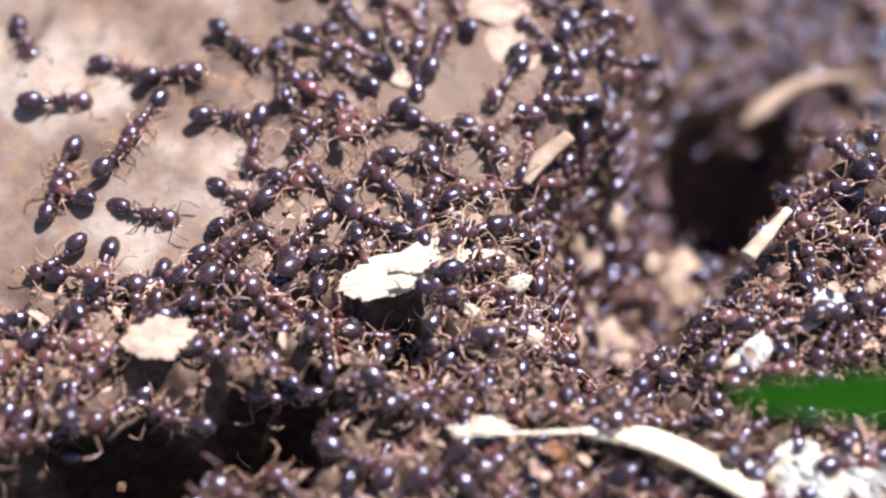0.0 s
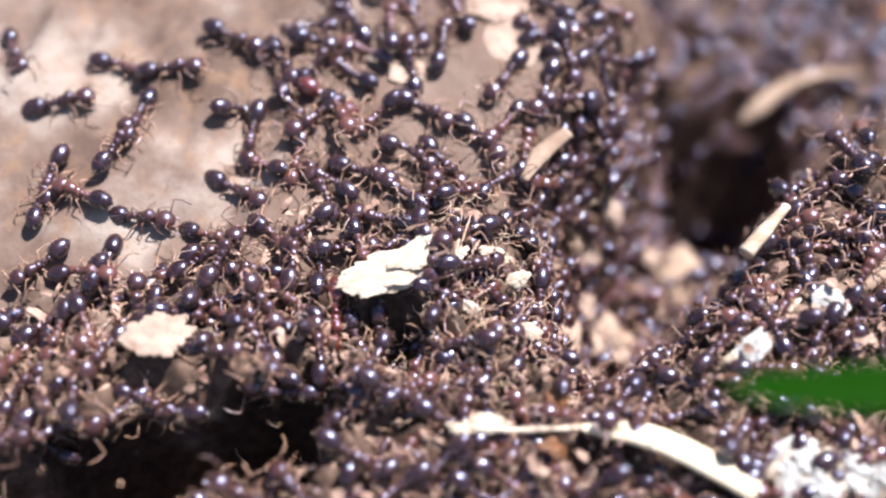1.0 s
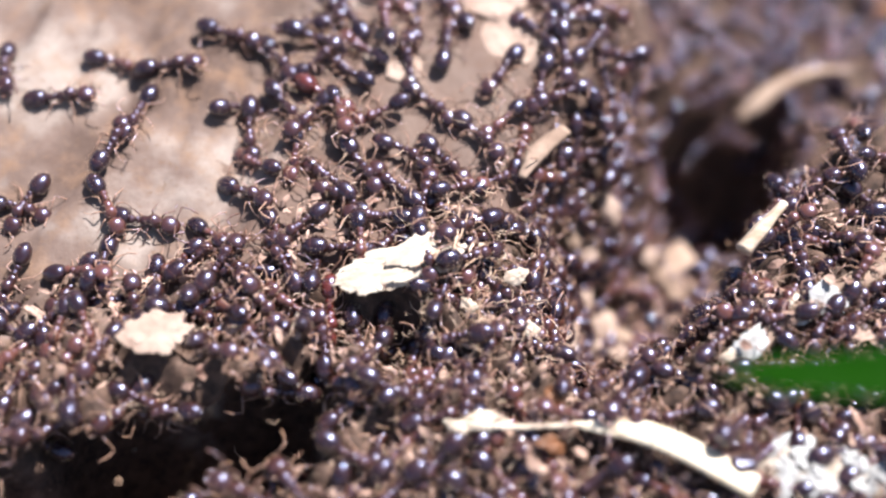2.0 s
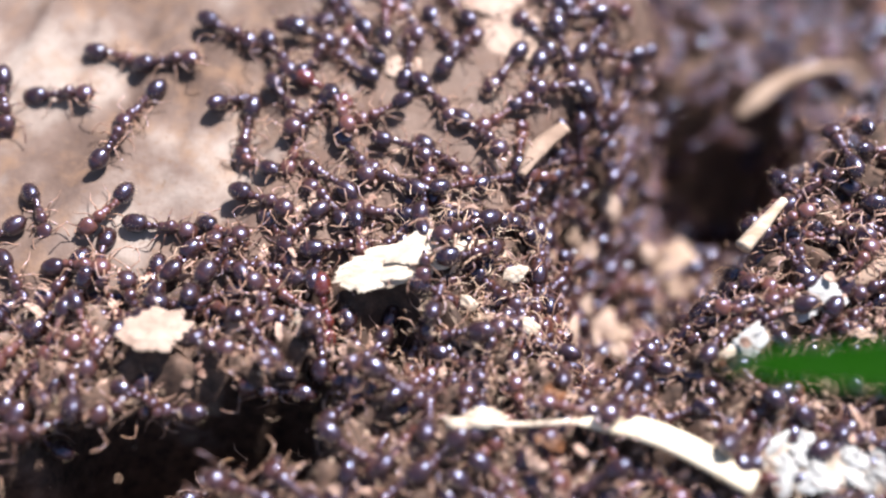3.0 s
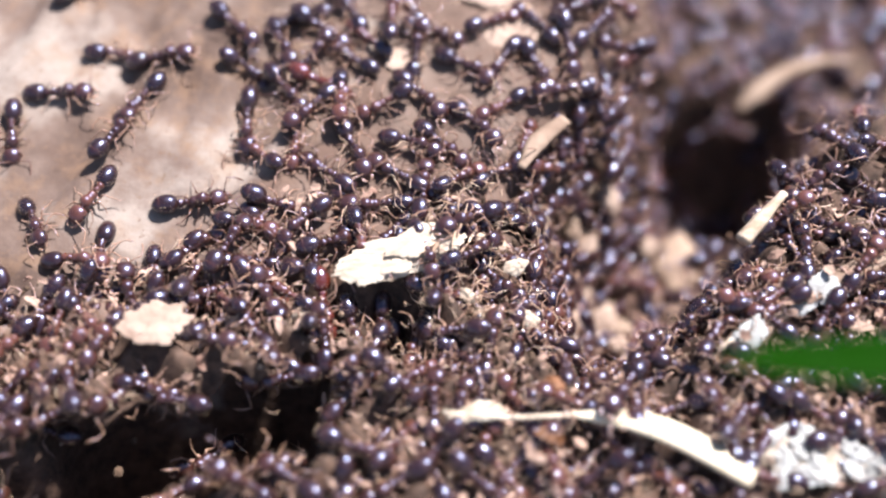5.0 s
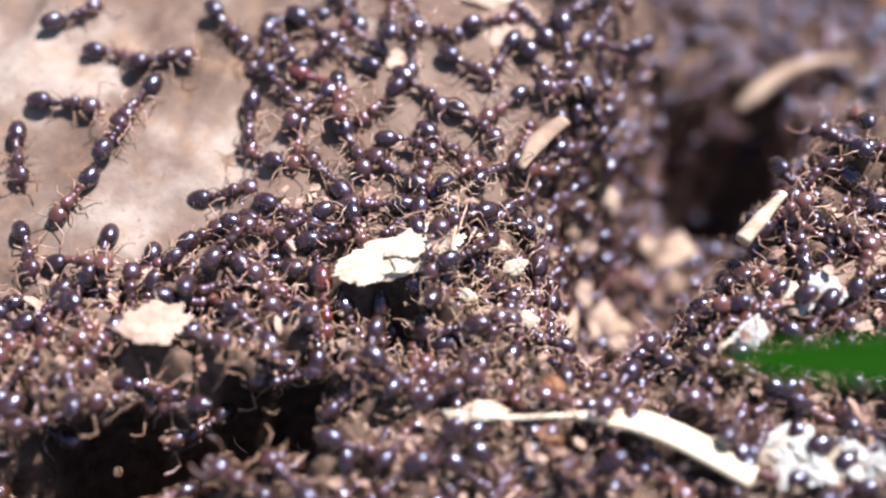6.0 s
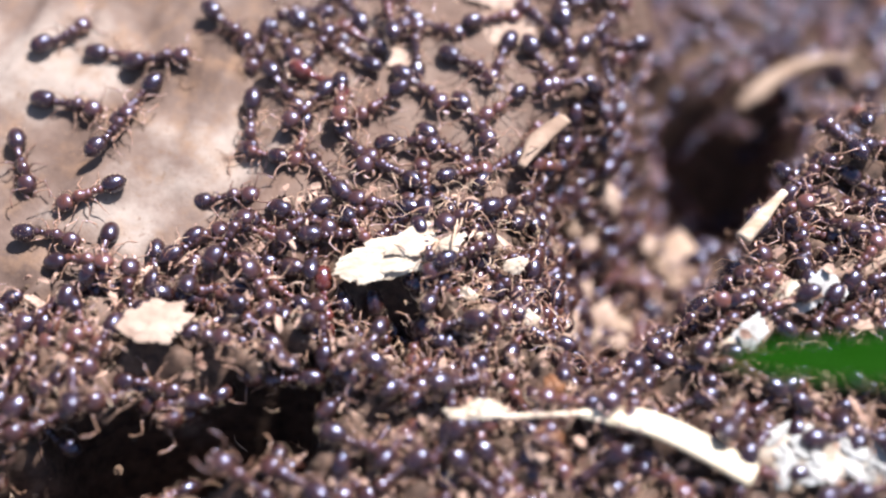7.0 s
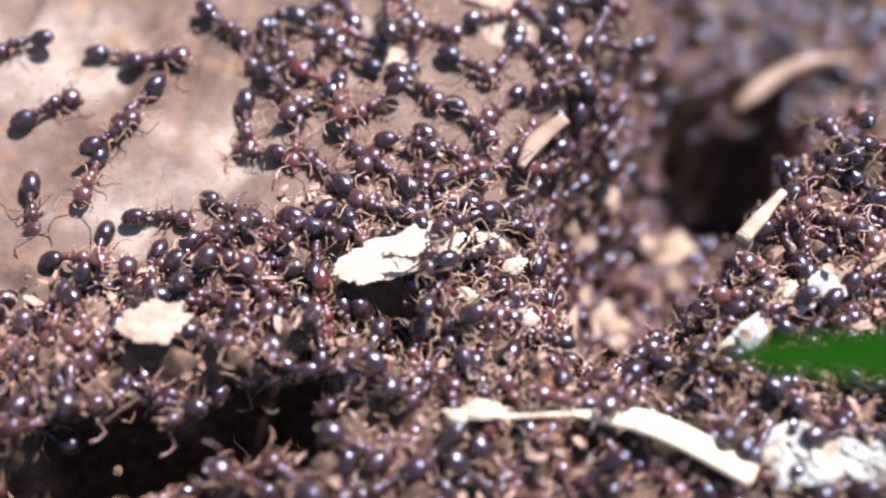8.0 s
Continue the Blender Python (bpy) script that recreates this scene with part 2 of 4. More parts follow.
def mesh_of(name, bm, material, smooth=True):
    me = bpy.data.meshes.new(name)
    bm.normal_update()
    bm.to_mesh(me)
    bm.free()
    for m in material if isinstance(material, (list, tuple)) else (material,):
        me.materials.append(m)
    if smooth:
        me.shade_smooth()
    return me


def part(name, bm, material, parent, label="", at=None):
    ob = new(name, mesh_of(name, bm, material))
    ob.parent = parent
    if at is not None:
        ob.matrix_basis = at
    return tagged(ob, label) if label else ob


def grid_sheet(xs, ys):
    """One sheet over the given lines, in metres, with the relief's heights."""
    gx, gy = np.meshgrid(xs, ys)
    gz = relief(gx, gy)
    rows, cols = gx.shape
    verts = (np.stack([gx, gy, gz], -1).reshape(-1, 3) * MM).tolist()
    faces = [(r * cols + c, r * cols + c + 1, (r + 1) * cols + c + 1, (r + 1) * cols + c)
             for r in range(rows - 1) for c in range(cols - 1)]
    me = bpy.data.meshes.new("ground")
    me.from_pydata(verts, [], faces)
    me.shade_smooth()
    return me


def lines(near, step, far):
    inner = np.arange(-near, near + step / 2, step)
    outer = near + np.geomspace(step, far, 40)
    return np.concatenate([-outer[::-1], inner, outer])


ground_mesh = grid_sheet(lines(27, 0.16, 6000), lines(27, 0.16, 6000))
ground_mesh.materials.append(GROUND)
tagged(new("ground", ground_mesh), "pale gritty stone bank with a shaded basin and hollows", "ground", kind="structure")


def soil_shelf():
    """The crust of soil over the hollow: a slab whose top goes on from the bank and whose front edge is torn."""
    xs = np.arange(-15.2, -4.15, 0.15)
    rows = 22
    verts, faces = [], []
    for low in (False, True):
        for k in range(rows):
            f = k / (rows - 1)
            for x in xs:
                y = shelf_front(x) + (-2.6 - shelf_front(x)) * f ** 1.4
                thick = 0.25 + 0.75 * f + 0.12 * math.sin(3.1 * x + 2 * y)
                z = float(relief(x, y, False)) + (-thick if low else 0.01 - 0.16 * (1 - f) ** 8)
                verts.append((x * MM, y * MM, z * MM))
    n, size = len(xs), len(xs) * rows
    for k in range(rows - 1):
        for i in range(n - 1):
            a = k * n + i
            faces += [(a, a + 1, a + n + 1, a + n), (size + a, size + a + n, size + a + n + 1, size + a + 1)]
    for i in range(n - 1):
        faces.append((i + 1, i, size + i, size + i + 1))
    me = bpy.data.meshes.new("soil_shelf")
    me.from_pydata(verts, [], faces)
    me.shade_smooth()
    me.materials.append(GROUND)
    tagged(new("soil_shelf", me), "crust of brown soil overhanging a dark hollow", "soil", kind="structure")


soil_shelf()


# ---- building blocks ----
def tube(bm, points, radii, sides=6, flat=1.0, mat=0):
    """A closed tapering tube through the points (millimetres)."""
    pts = [Vector(p) for p in points]
    rings = []
    side = None
    for i, p in enumerate(pts):
        way = (pts[min(i + 1, len(pts) - 1)] - pts[max(i - 1, 0)]).normalized()
        if side is None:
            side = way.orthogonal().normalized() if abs(way.z) > 0.95 else way.cross(Vector((0, 0, 1))).normalized()
        side = (side - way * side.dot(way)).normalized()
        up = side.cross(way)
        ring = []
        for k in range(sides):
            a = 2 * math.pi * k / sides
            ring.append(bm.verts.new((p + side * math.cos(a) * radii[i] + up * math.sin(a) * radii[i] * flat) * MM))
        rings.append(ring)
    for a, b in zip(rings, rings[1:]):
        for k in range(sides):
            bm.faces.new((a[k], a[(k + 1) % sides], b[(k + 1) % sides], b[k])).material_index = mat
    bm.faces.new(rings[0][::-1]).material_index = mat
    bm.faces.new(rings[-1]).material_index = mat


def hull(bm, stations, sides=14, power=2.0, mat=0):
    """A closed body along y: stations of (y, half width, half height, middle height) in millimetres."""
    rings = []
    for y, rx, rz, zc in stations:
        ring = []
        for k in range(sides):
            a = 2 * math.pi * k / sides
            c, s = math.cos(a), math.sin(a)
            c, s = (math.copysign(abs(v) ** (2 / power), v) for v in (c, s))
            ring.append(bm.verts.new(Vector((rx * c, y, zc + rz * s)) * MM))
        rings.append(ring)
    for a, b in zip(rings, rings[1:]):
        for k in range(sides):
            bm.faces.new((a[k], b[k], b[(k + 1) % sides], a[(k + 1) % sides])).material_index = mat
    bm.faces.new(rings[0]).material_index = mat
    bm.faces.new(rings[-1][::-1]).material_index = mat


def rounded(y0, y1, rx, rz, zc, count=11, blunt=2.0, tip=0.0):
    """Stations of an egg between y0 and y1; tip shifts its widest place."""
    out = []
    for i in range(count):
        s = -math.cos(math.pi * (i + 0.35) / (count - 0.3))
        r = max(0.06, (1 - abs(s) ** blunt)) ** (1 / blunt)
        out.append((y0 + (y1 - y0) * (s + 1) / 2, rx * r * (1 + tip * s), rz * r * (1 + tip * s), zc))
    return out


# ---- ants ----
def bristles(bm, count, seed, slot, long=0.13):
    """Fine stiff hairs standing off the upper side of a body."""
    r = random.Random(seed)
    bm.normal_update()
    tops = [f for f in bm.faces if f.normal.z > -0.1 and len(f.verts) == 4]
    for f in r.sample(tops, min(count, len(tops))):
        p = f.calc_center_median() / MM
        d = (f.normal + Vector((r.uniform(-0.3, 0.3), r.uniform(-0.7, 0.1), r.uniform(-0.1, 0.4)))).normalized()
        tube(bm, [p - d * 0.01, p + d * long * r.uniform(0.6, 1.2)], [0.0075, 0.003], 3, 1.0, slot)


HIPS = {"front": 0.56, "middle": 0.32, "hind": 0.08}


def gaster_mesh(mat):
    bm = bmesh.new()
    sts = []
    for y, rx, rz, zc in rounded(-1.54, -0.48, 0.40, 0.37, 0.0, 19, 2.1, 0.08):
        s = (y + 1.52) / 1.02
        step = 1.0
        for edge in (0.30, 0.50, 0.66):
            if abs(s - edge) < 0.03:
                step = 0.955
        sts.append((y, rx * step, rz * step, zc))
    hull(bm, sts, 16)
    for f in bm.faces:
        if len(f.verts) == 4 and any(abs((f.calc_center_median().y / MM + 1.52) / 1.02 - e) < 0.022 for e in (0.30, 0.50, 0.66)):
            f.material_index = 1
    tube(bm, [(0, -1.48, -0.05), (0, -1.60, -0.09)], [0.05, 0.008], 5)
    bristles(bm, 44, 3, 2)
    return mesh_of("gaster", bm, (mat, THORAX, SETA))


def petiole_mesh(mat):
    bm = bmesh.new()
    hull(bm, [(-0.56, 0.08, 0.08, 0.02), (-0.50, 0.17, 0.18, 0.05), (-0.40, 0.19, 0.20, 0.07), (-0.31, 0.11, 0.11, 0.03),
              (-0.26, 0.12, 0.14, 0.05), (-0.18, 0.15, 0.20, 0.09), (-0.09, 0.11, 0.12, 0.03), (0.02, 0.07, 0.07, 0.0)], 10)
    return mesh_of("waist", bm, mat)


def thorax_mesh(mat):
    bm = bmesh.new()
    hull(bm, [(-0.10, 0.06, 0.06, 0.0), (-0.07, 0.17, 0.15, 0.0), (0.02, 0.20, 0.21, 0.01), (0.12, 0.20, 0.23, 0.03), (0.20, 0.185, 0.20, 0.02),
              (0.28, 0.21, 0.24, 0.05), (0.40, 0.25, 0.28, 0.07), (0.52, 0.27, 0.28, 0.07), (0.63, 0.23, 0.23, 0.05),
              (0.72, 0.14, 0.15, 0.02), (0.80, 0.09, 0.09, 0.0)], 14, 2.2)
    for side in (-1, 1):
        tube(bm, [(side * 0.12, -0.04, 0.13), (side * 0.13, -0.14, 0.20)], [0.03, 0.005], 5)
    bristles(bm, 18, 5, 1, 0.15)
    return mesh_of("thorax", bm, (mat, SETA))


def head_mesh(mat):
    bm = bmesh.new()
    hull(bm, [(0.74, 0.07, 0.07, 0.0), (0.77, 0.23, 0.18, 0.0), (0.83, 0.325, 0.25, 0.0), (0.95, 0.375, 0.295, -0.01), (1.10, 0.38, 0.30, -0.02),
              (1.25, 0.36, 0.28, -0.04), (1.38, 0.30, 0.22, -0.06), (1.46, 0.21, 0.14, -0.08), (1.50, 0.10, 0.06, -0.09)], 16, 2.3)
    bristles(bm, 18, 7, 1, 0.11)
    return mesh_of("head", bm, (mat, SETA))


def mandible_mesh(side, mat):
    bm = bmesh.new()
    tube(bm, [(side * 0.16, 1.36, -0.10), (side * 0.21, 1.50, -0.13), (side * 0.14, 1.62, -0.15), (side * 0.03, 1.66, -0.16)], [0.075, 0.07, 0.05, 0.015], 6, 0.6)
    return mesh_of("mandible", bm, mat)


def eye_mesh(side):
    bm = bmesh.new()
    tube(bm, [(side * 0.355, 1.07, 0.06), (side * 0.395, 1.08, 0.075)], [0.075, 0.035], 8, 1.1)
    return mesh_of("eye", bm, EYE)


def leg_mesh(which, side, rnd, mat):
    """A leg with its hip at the origin: coxa, thigh, shin and a thin foot that bends along the ground."""
    ahead = {"front": 0.75, "middle": 0.05, "hind": -0.80}[which] + rnd.uniform(-0.25, 0.25)
    span = {"front": 0.70, "middle": 0.70, "hind": 0.86}[which] * rnd.uniform(0.85, 1.1)
    hip = 0.21
    knee_z = rnd.uniform(0.16, 0.36)
    d = Vector((side * math.cos(ahead), math.sin(ahead), 0))
    bend = Vector((-d.y, d.x, 0)) * rnd.uniform(-0.15, 0.15)
    coxa = d * 0.16 + Vector((0, 0, -0.09))
    knee = d * span * 0.52 + bend + Vector((0, 0, knee_z - 0.08))
    ankle = d * span * 0.98 + bend * 0.4 + Vector((0, 0, -hip + 0.13))
    foot = d * span * 1.22 - bend + Vector((0, 0, -hip + 0.02))
    toe = d * span * 1.42 - bend * 1.8 + Vector((0, 0, -hip + 0.02))
    bm = bmesh.new()
    mid = (coxa + knee) / 2 + Vector((0, 0, 0.03))
    tube(bm, [(0, 0, 0), coxa * 0.9, coxa, mid, knee * 0.97, knee, knee * 0.6 + ankle * 0.4 + Vector((0, 0, 0.02)), ankle, foot, toe],
         [0.070, 0.054, 0.032, 0.044, 0.028, 0.024, 0.029, 0.020, 0.014, 0.009], 6)
    return mesh_of(which + "_leg", bm, mat)


def antenna_mesh(side, rnd, mat):
    bm = bmesh.new()
    out = rnd.uniform(0.45, 0.75)
    elbow = Vector((side * out, 0.10 + rnd.uniform(-0.1, 0.2), rnd.uniform(0.05, 0.3)))
    tip = elbow + Vector((side * rnd.uniform(-0.15, 0.2), rnd.uniform(0.5, 0.7), -rnd.uniform(0.05, 0.4)))
    mid = (elbow + tip) / 2 + Vector((side * 0.05, 0, 0.04))
    tube(bm, [(0, 0, 0), elbow * 0.5, elbow, elbow * 0.9 + tip * 0.1, mid, mid * 0.35 + tip * 0.65, tip],
         [0.024, 0.025, 0.028, 0.022, 0.027, 0.038, 0.016], 6)
    return mesh_of("antenna", bm, mat)


def build_ant(seed, size, body, shell, limb):
    """One ant at the origin, head towards +y, feet on z = 0."""
    rnd = random.Random(seed)
    ant = new("ant")
    ant.empty_display_size = 0.0005
    high = 0.27
    droop = rnd.uniform(-12, 14)

    def bit(name, me, x=0.0, y=0.0, z=high, rx=0.0, rz=0.0):
        ob = new(name, me)
        ob.parent = ant
        ob.matrix_basis = Matrix.Scale(size, 4) @ pose(x * MM, y * MM, z * MM, rx, 0, rz) @ Matrix.Identity(4)
        return ob

    bit("thorax", thorax_mesh(body))
    bit("waist", petiole_mesh(body))
    head = bit("head", head_mesh(body), 0, 0, high, rnd.uniform(-6, 2), rnd.uniform(-8, 8))
    for side in (-1, 1):
        new("mandible", mandible_mesh(side, limb)).parent = head
        new("eye", eye_mesh(side)).parent = head
    bit("gaster", gaster_mesh(shell), 0, 0, high + 0.05, droop * 0.5, rnd.uniform(-10, 10))
    for side in (-1, 1):
        for which, y in HIPS.items():
            bit(which + "_leg", leg_mesh(which, side, rnd, limb), side * 0.13, y, high - 0.07)
        bit("antenna", antenna_mesh(side, rnd, limb), side * 0.11, 1.36, high + 0.03)
    return ant


LABELS = {
    "dark": "glossy black-brown worker ant with amber legs in the swarm",
    "brown": "dark brown worker ant with pale brown legs in the swarm",
    "russet": "russet-bodied worker ant with a black gaster in the swarm",
    "red": "reddish-brown glossy ant with amber legs in the swarm",
}
KINDS = {"russet": (RUSSET, GASTER, LEG), "dark": (THORAX, GASTER, LEG), "brown": (THORAX, GASTER, DARK_LEG), "red": (RED_SHELL, RED_SHELL, LEG)}
MODELS = []
for number, (tone, size) in enumerate((("dark", 1.04), ("dark", 0.94), ("brown", 1.02), ("russet", 0.92), ("dark", 0.98), ("red", 1.0), ("russet", 0.98), ("dark", 1.08), ("brown", 0.95), ("russet", 0.9))):
    model = build_ant(40 + number, size, *KINDS[tone])
    tagged(model, LABELS[tone], "ant", "ants of the swarm")
    MODELS.append(model)
USED = set()


def place_ant(model, m):
    """The first call for a model sets the model itself; later ones set copies."""
    if model not in USED:
        USED.add(model)
        MODELS[model].matrix_basis = m
        return MODELS[model]
    return copy_thing(MODELS[model], m)


def bare(x, y):
    """How free of ants the ground is: the pale face of the bank stays mostly clear, its brow half clear."""
    face = float(soft_step((y + 2.25 - 0.25 * (x + 18)) / 0.2) * soft_step((-6.6 - x) / 0.3))
    thin = (0.55 if x < -0.5 else 0.6) * float(soft_step((y - 1.6) / 0.5) * soft_step((8.6 - x) / 0.4))
    patch = math.exp(-((x - 2.5) / 2.0) ** 4 - ((y - 10.0) / 3.0) ** 4)
    patch2 = math.exp(-((x + 2.1) / 1.3) ** 4 - ((y - 6.8) / 2.2) ** 4)
    dark = 0 if y > shelf_front(x) else math.exp(-((x + 10.0) / 4.7) ** 4 - ((y + 7.0 - 0.2 * (x + 9.5)) / 1.55) ** 4)
    gap = math.exp(-((x + 1.8) / 1.0) ** 4 - ((y + 2.75) / 0.9) ** 4)
    pit = 0.5 * math.exp(-((x - 13.3 - 0.25 * (y - 12)) / 3.6) ** 4 - ((y - 12.8) / 3.9) ** 4)
    far = 0.75 * float(soft_step((y - 13.5) / 0.8))
    return max(face, thin, patch, patch2, dark, gap, pit, far)


def on_chip(x, y):
    """Whether a place lies on one of the two big chips."""
    return oval(x, y, -1.75, -1.05, 3.2, 0.95, 8) + oval(x, y, -10.85, -4.15, 1.6, 1.05, 10) > 0.05


def scatter(count, inside, gap, rnd, taken, steep=0.42):
    """Places for so many ants, no two thoraxes nearer than the gap."""
    out = []
    for _ in range(count * 60):
        if len(out) >= count:
            break
        x, y = inside(rnd)
        if rnd.random() < bare(x, y) or on_chip(x, y):
            continue
        if any((x - a) ** 2 + (y - b) ** 2 < gap * gap for a, b in taken) or slope_at(x, y).z < steep:
            continue
        taken.append((x, y))
        out.append((x, y))
    return out


def near_field(rnd):
    """A place on the bank, the mound or the foreground."""
    while True:
        x, y = rnd.uniform(-18.5, 18.5), rnd.uniform(-9.3, 11.5)
        if ravine(x, y) < 0.2:
            return x, y


def far_field(rnd):
    """A place on the ravine's floor."""
    while True:
        x, y = rnd.uniform(3.5, 28), rnd.uniform(-5.5, 26)
        if ravine(x, y) > 0.8:
            return x, y


def bank_edge(rnd):
    """A place on the steep flanks between bank, ravine and mound."""
    y = rnd.uniform(-4, 13)
    bank, mound = rim(y)
    if rnd.random() < 0.5 and y < 6:
        return float(mound) + rnd.uniform(-1.4, 0.4), y
    return float(bank) + rnd.uniform(-0.6, 1.4), y


def margin(rnd):
    while True:
        x, y = rnd.uniform(-27, 27), rnd.uniform(-16, 20)
        if abs(x) > 18 or y < -9 or y > 12:
            return x, y


rnd = random.Random(5)
taken = []
WALKERS, SWARM = [], []


def sure(model, x, y, heading):
    """A pose with the body's own tilt, so that no two ants lie quite alike."""
    h = random.Random(round(x * 991 + y * 577 + model))
    return h.choice((0.0, 0.1, 0.25)), h.uniform(-7, 7), h.uniform(-9, 9)


def follow(model, *rows):
    """An ant that walks by rows of seconds, x, y and heading."""
    lift, pitch, roll = sure(model, rows[0][1], rows[0][2], 0)
    ant = place_ant(model, on_ground(*rows[0][1:], 0.05, 1.0, pitch * 0.4, roll * 0.4))
    WALKERS.append((ant, rows, pitch * 0.4, roll * 0.4))
    for t, x, y, a in rows:
        if 3 <= t <= 4.5:
            taken.append((x, y))


def linger(model, x, y, heading):
    """An ant that stays where it is."""
    lift, pitch, roll = sure(model, x, y, heading)
    SWARM.append(place_ant(model, on_ground(x, y, heading, lift, 0.9, pitch, roll)))
    taken.append((x, y))


# the chip, the flake and the twig stay partly clear
for x, y in ((-3.8, -1.5), (-2.6, -1.2), (-1.5, -1.1), (-0.4, -0.9), (0.7, -0.6), (-11.3, -3.9), (-10.6, -4.3), (11.7, -3.5), (12.6, -3.0), (14.6, -2.2), (15.4, -1.8), (13.6, -8.6), (15.4, -8.4), (17.0, -8.2), (7, -7.3), (8.4, -7.8), (9.6, -8.3)):
    taken.append((x, y))

# Ants that can be followed one by one: millimetres and headings over time, feet on the ground.
follow(5, (0, -5.1, 6.65, -31), (1.5, -5, 6.59, -32), (3.5, -5.15, 6.81, -27), (4.5, -5.21, 6.77, -26), (8, -5.22, 6.77, -29))
follow(1, (0, -9.52, 5.89, -6), (0.5, -9.18, 6.11, 5), (1, -8.88, 6.26, 5), (1.5, -8.71, 6.25, 10), (3, -8.97, 6.39, 18), (4.5, -8.98, 6.48, 18), (5.25, -8.38, 8.09, -45), (6, -7.88, 8.69, -97), (8, -7.93, 8.74, -95))
follow(0, (0, -0.7, 5.51, -30), (1, -0.93, 6.11, -24), (1.5, -0.69, 6.2, -30), (3, -0.36, 6.37, -51), (3.5, -0.47, 6.35, -52), (4, -0.75, 6.34, -47), (4.5, -0.97, 6.14, -44), (6, -0.91, 6.39, -35), (7, -0.95, 6.41, -36), (8, -1.07, 6.52, -38))
follow(2, (0, -0.43, 9.09, 82), (0.5, -0.32, 9.21, 85), (1.5, -0.04, 9.33, 96), (3, 0.74, 8.57, 54), (3.5, 1.04, 7.91, 4), (4.5, 0.97, 7.56, -23), (6.5, 1.11, 7.51, -32), (8, 1.15, 7.53, -30))
follow(4, (0, -0.19, 13.09, -73), (1.5, -0.23, 12.12, -58), (3, -0.15, 9.53, -56), (3.5, -0.16, 9.5, -49), (4, -0.31, 9.34, -40), (4.5, -0.4, 9.2, -30), (6.5, -0.38, 9.3, -16), (8, -0.43, 9.31, -17))
follow(3, (0, 0.55, 10.9, 116), (3.5, 0.58, 10.78, 123), (4, 1.36, 10.27, 76), (4.5, 2.14, 9.77, 29), (6.5, 2.08, 9.76, 24), (8, 2.16, 9.86, 17))
follow(0, (0, 4.13, 7.08, -101), (1.5, 4.22, 7.28, -99), (3, 3.87, 7.3, -100), (3.5, 3.8, 7.22, -98), (4, 3.91, 7.42, -83), (4.5, 4.02, 7.6, -61), (6.5, 4.23, 7.5, -57), (7, 4.24, 7.63, -62), (8, 3.9, 8.42, -49))
follow(6, (0, 3.97, 9.37, 17), (1, 4.56, 9.81, 6), (1.5, 5.45, 10.5, 30), (3.5, 5.76, 10.68, 38), (8, 5.84, 10.59, 34))
follow(0, (0, -8.66, 2.81, -26), (0.5, -8.63, 2.8, -23), (1, -8.63, 2.9, -26), (1.5, -8.24, 2.67, -29), (3, -7.29, 1.66, -22), (3.5, -6.95, 1.5, -19), (4, -6.78, 1.51, -18), (4.5, -6.94, 1.49, -13), (6, -6.16, 1.02, -22), (8, -5.03, 0.47, -14))
follow(2, (0, -12.42, 1.84, -9), (1.5, -12.37, 1.31, -12), (3, -11.44, 0.88, -1), (3.5, -11.44, 0.91, 4), (4, -11.55, 1.08, 7), (4.5, -10.76, 1.55, 17), (6, -8.97, 2.27, 16), (6.5, -8.9, 2.24, 14), (7, -8.87, 1.95, 3), (7.5, -8.78, 1.83, -5), (8, -8.65, 1.45, -27))
follow(4, (0, -16.05, 3.92, -98), (0.5, -16.17, 3.66, -99), (1, -16.4, 3.33, -98), (1.5, -16.81, 2.68, -112), (3, -18.04, 0.3, -128), (4, -19.03, -0.75, -132), (8, -19.37, -1.17, -132))
follow(1, (0, -16.21, 2.66, 73), (1, -16.62, 2.27, 76), (1.5, -17.34, 1.69, 62), (1.9, -17.31, 1.9, -6), (2.3, -17.28, 2.11, -74), (2.8, -16.37, 1.68, -69), (3.5, -16.24, 1.31, -66), (4, -16.25, 1.18, -62), (4.5, -16.28, 1.18, -69), (6, -16.38, -0.46, -75), (6.5, -16.26, -0.39, -79), (7, -15.75, -0, -12), (7.5, -13.37, 0.34, -3), (8, -11.5, 1.06, 4))
follow(2, (0, -18.64, 9.79, -64), (0.5, -18.74, 9.35, -59), (1, -18.81, 8.97, -61), (1.5, -18.77, 8.31, -77), (3, -18.57, 6.12, -76), (3.5, -18.4, 6.22, -78), (4, -18.25, 6.14, -76), (4.5, -18.25, 5, -79), (6, -17.59, 3.69, -74), (6.5, -17.44, 3.51, -75), (7, -17.44, 3.3, -65), (8, -16.65, 1.49, -79))
follow(0, (0, -16.78, 6.68, 16), (1, -16.43, 6.48, 17), (1.5, -16.31, 6.61, 7), (3.5, -16.28, 6.55, 3), (4.5, -16.35, 6.5, 7), (6, -15.99, 5.92, -2), (6.5, -15.91, 5.91, -8), (7, -15.87, 5.83, -10), (7.5, -16.23, 5.67, 15), (8, -16.72, 5.64, 40))
follow(4, (0, -16.22, 13.61, 33), (4.5, -15.84, 11.7, 41), (6, -16.2, 9.8, 37), (6.5, -16.15, 9.58, 36), (7, -16.53, 8.75, 46), (7.5, -17.23, 8.46, 116.5), (8, -17.92, 8.18, 187))
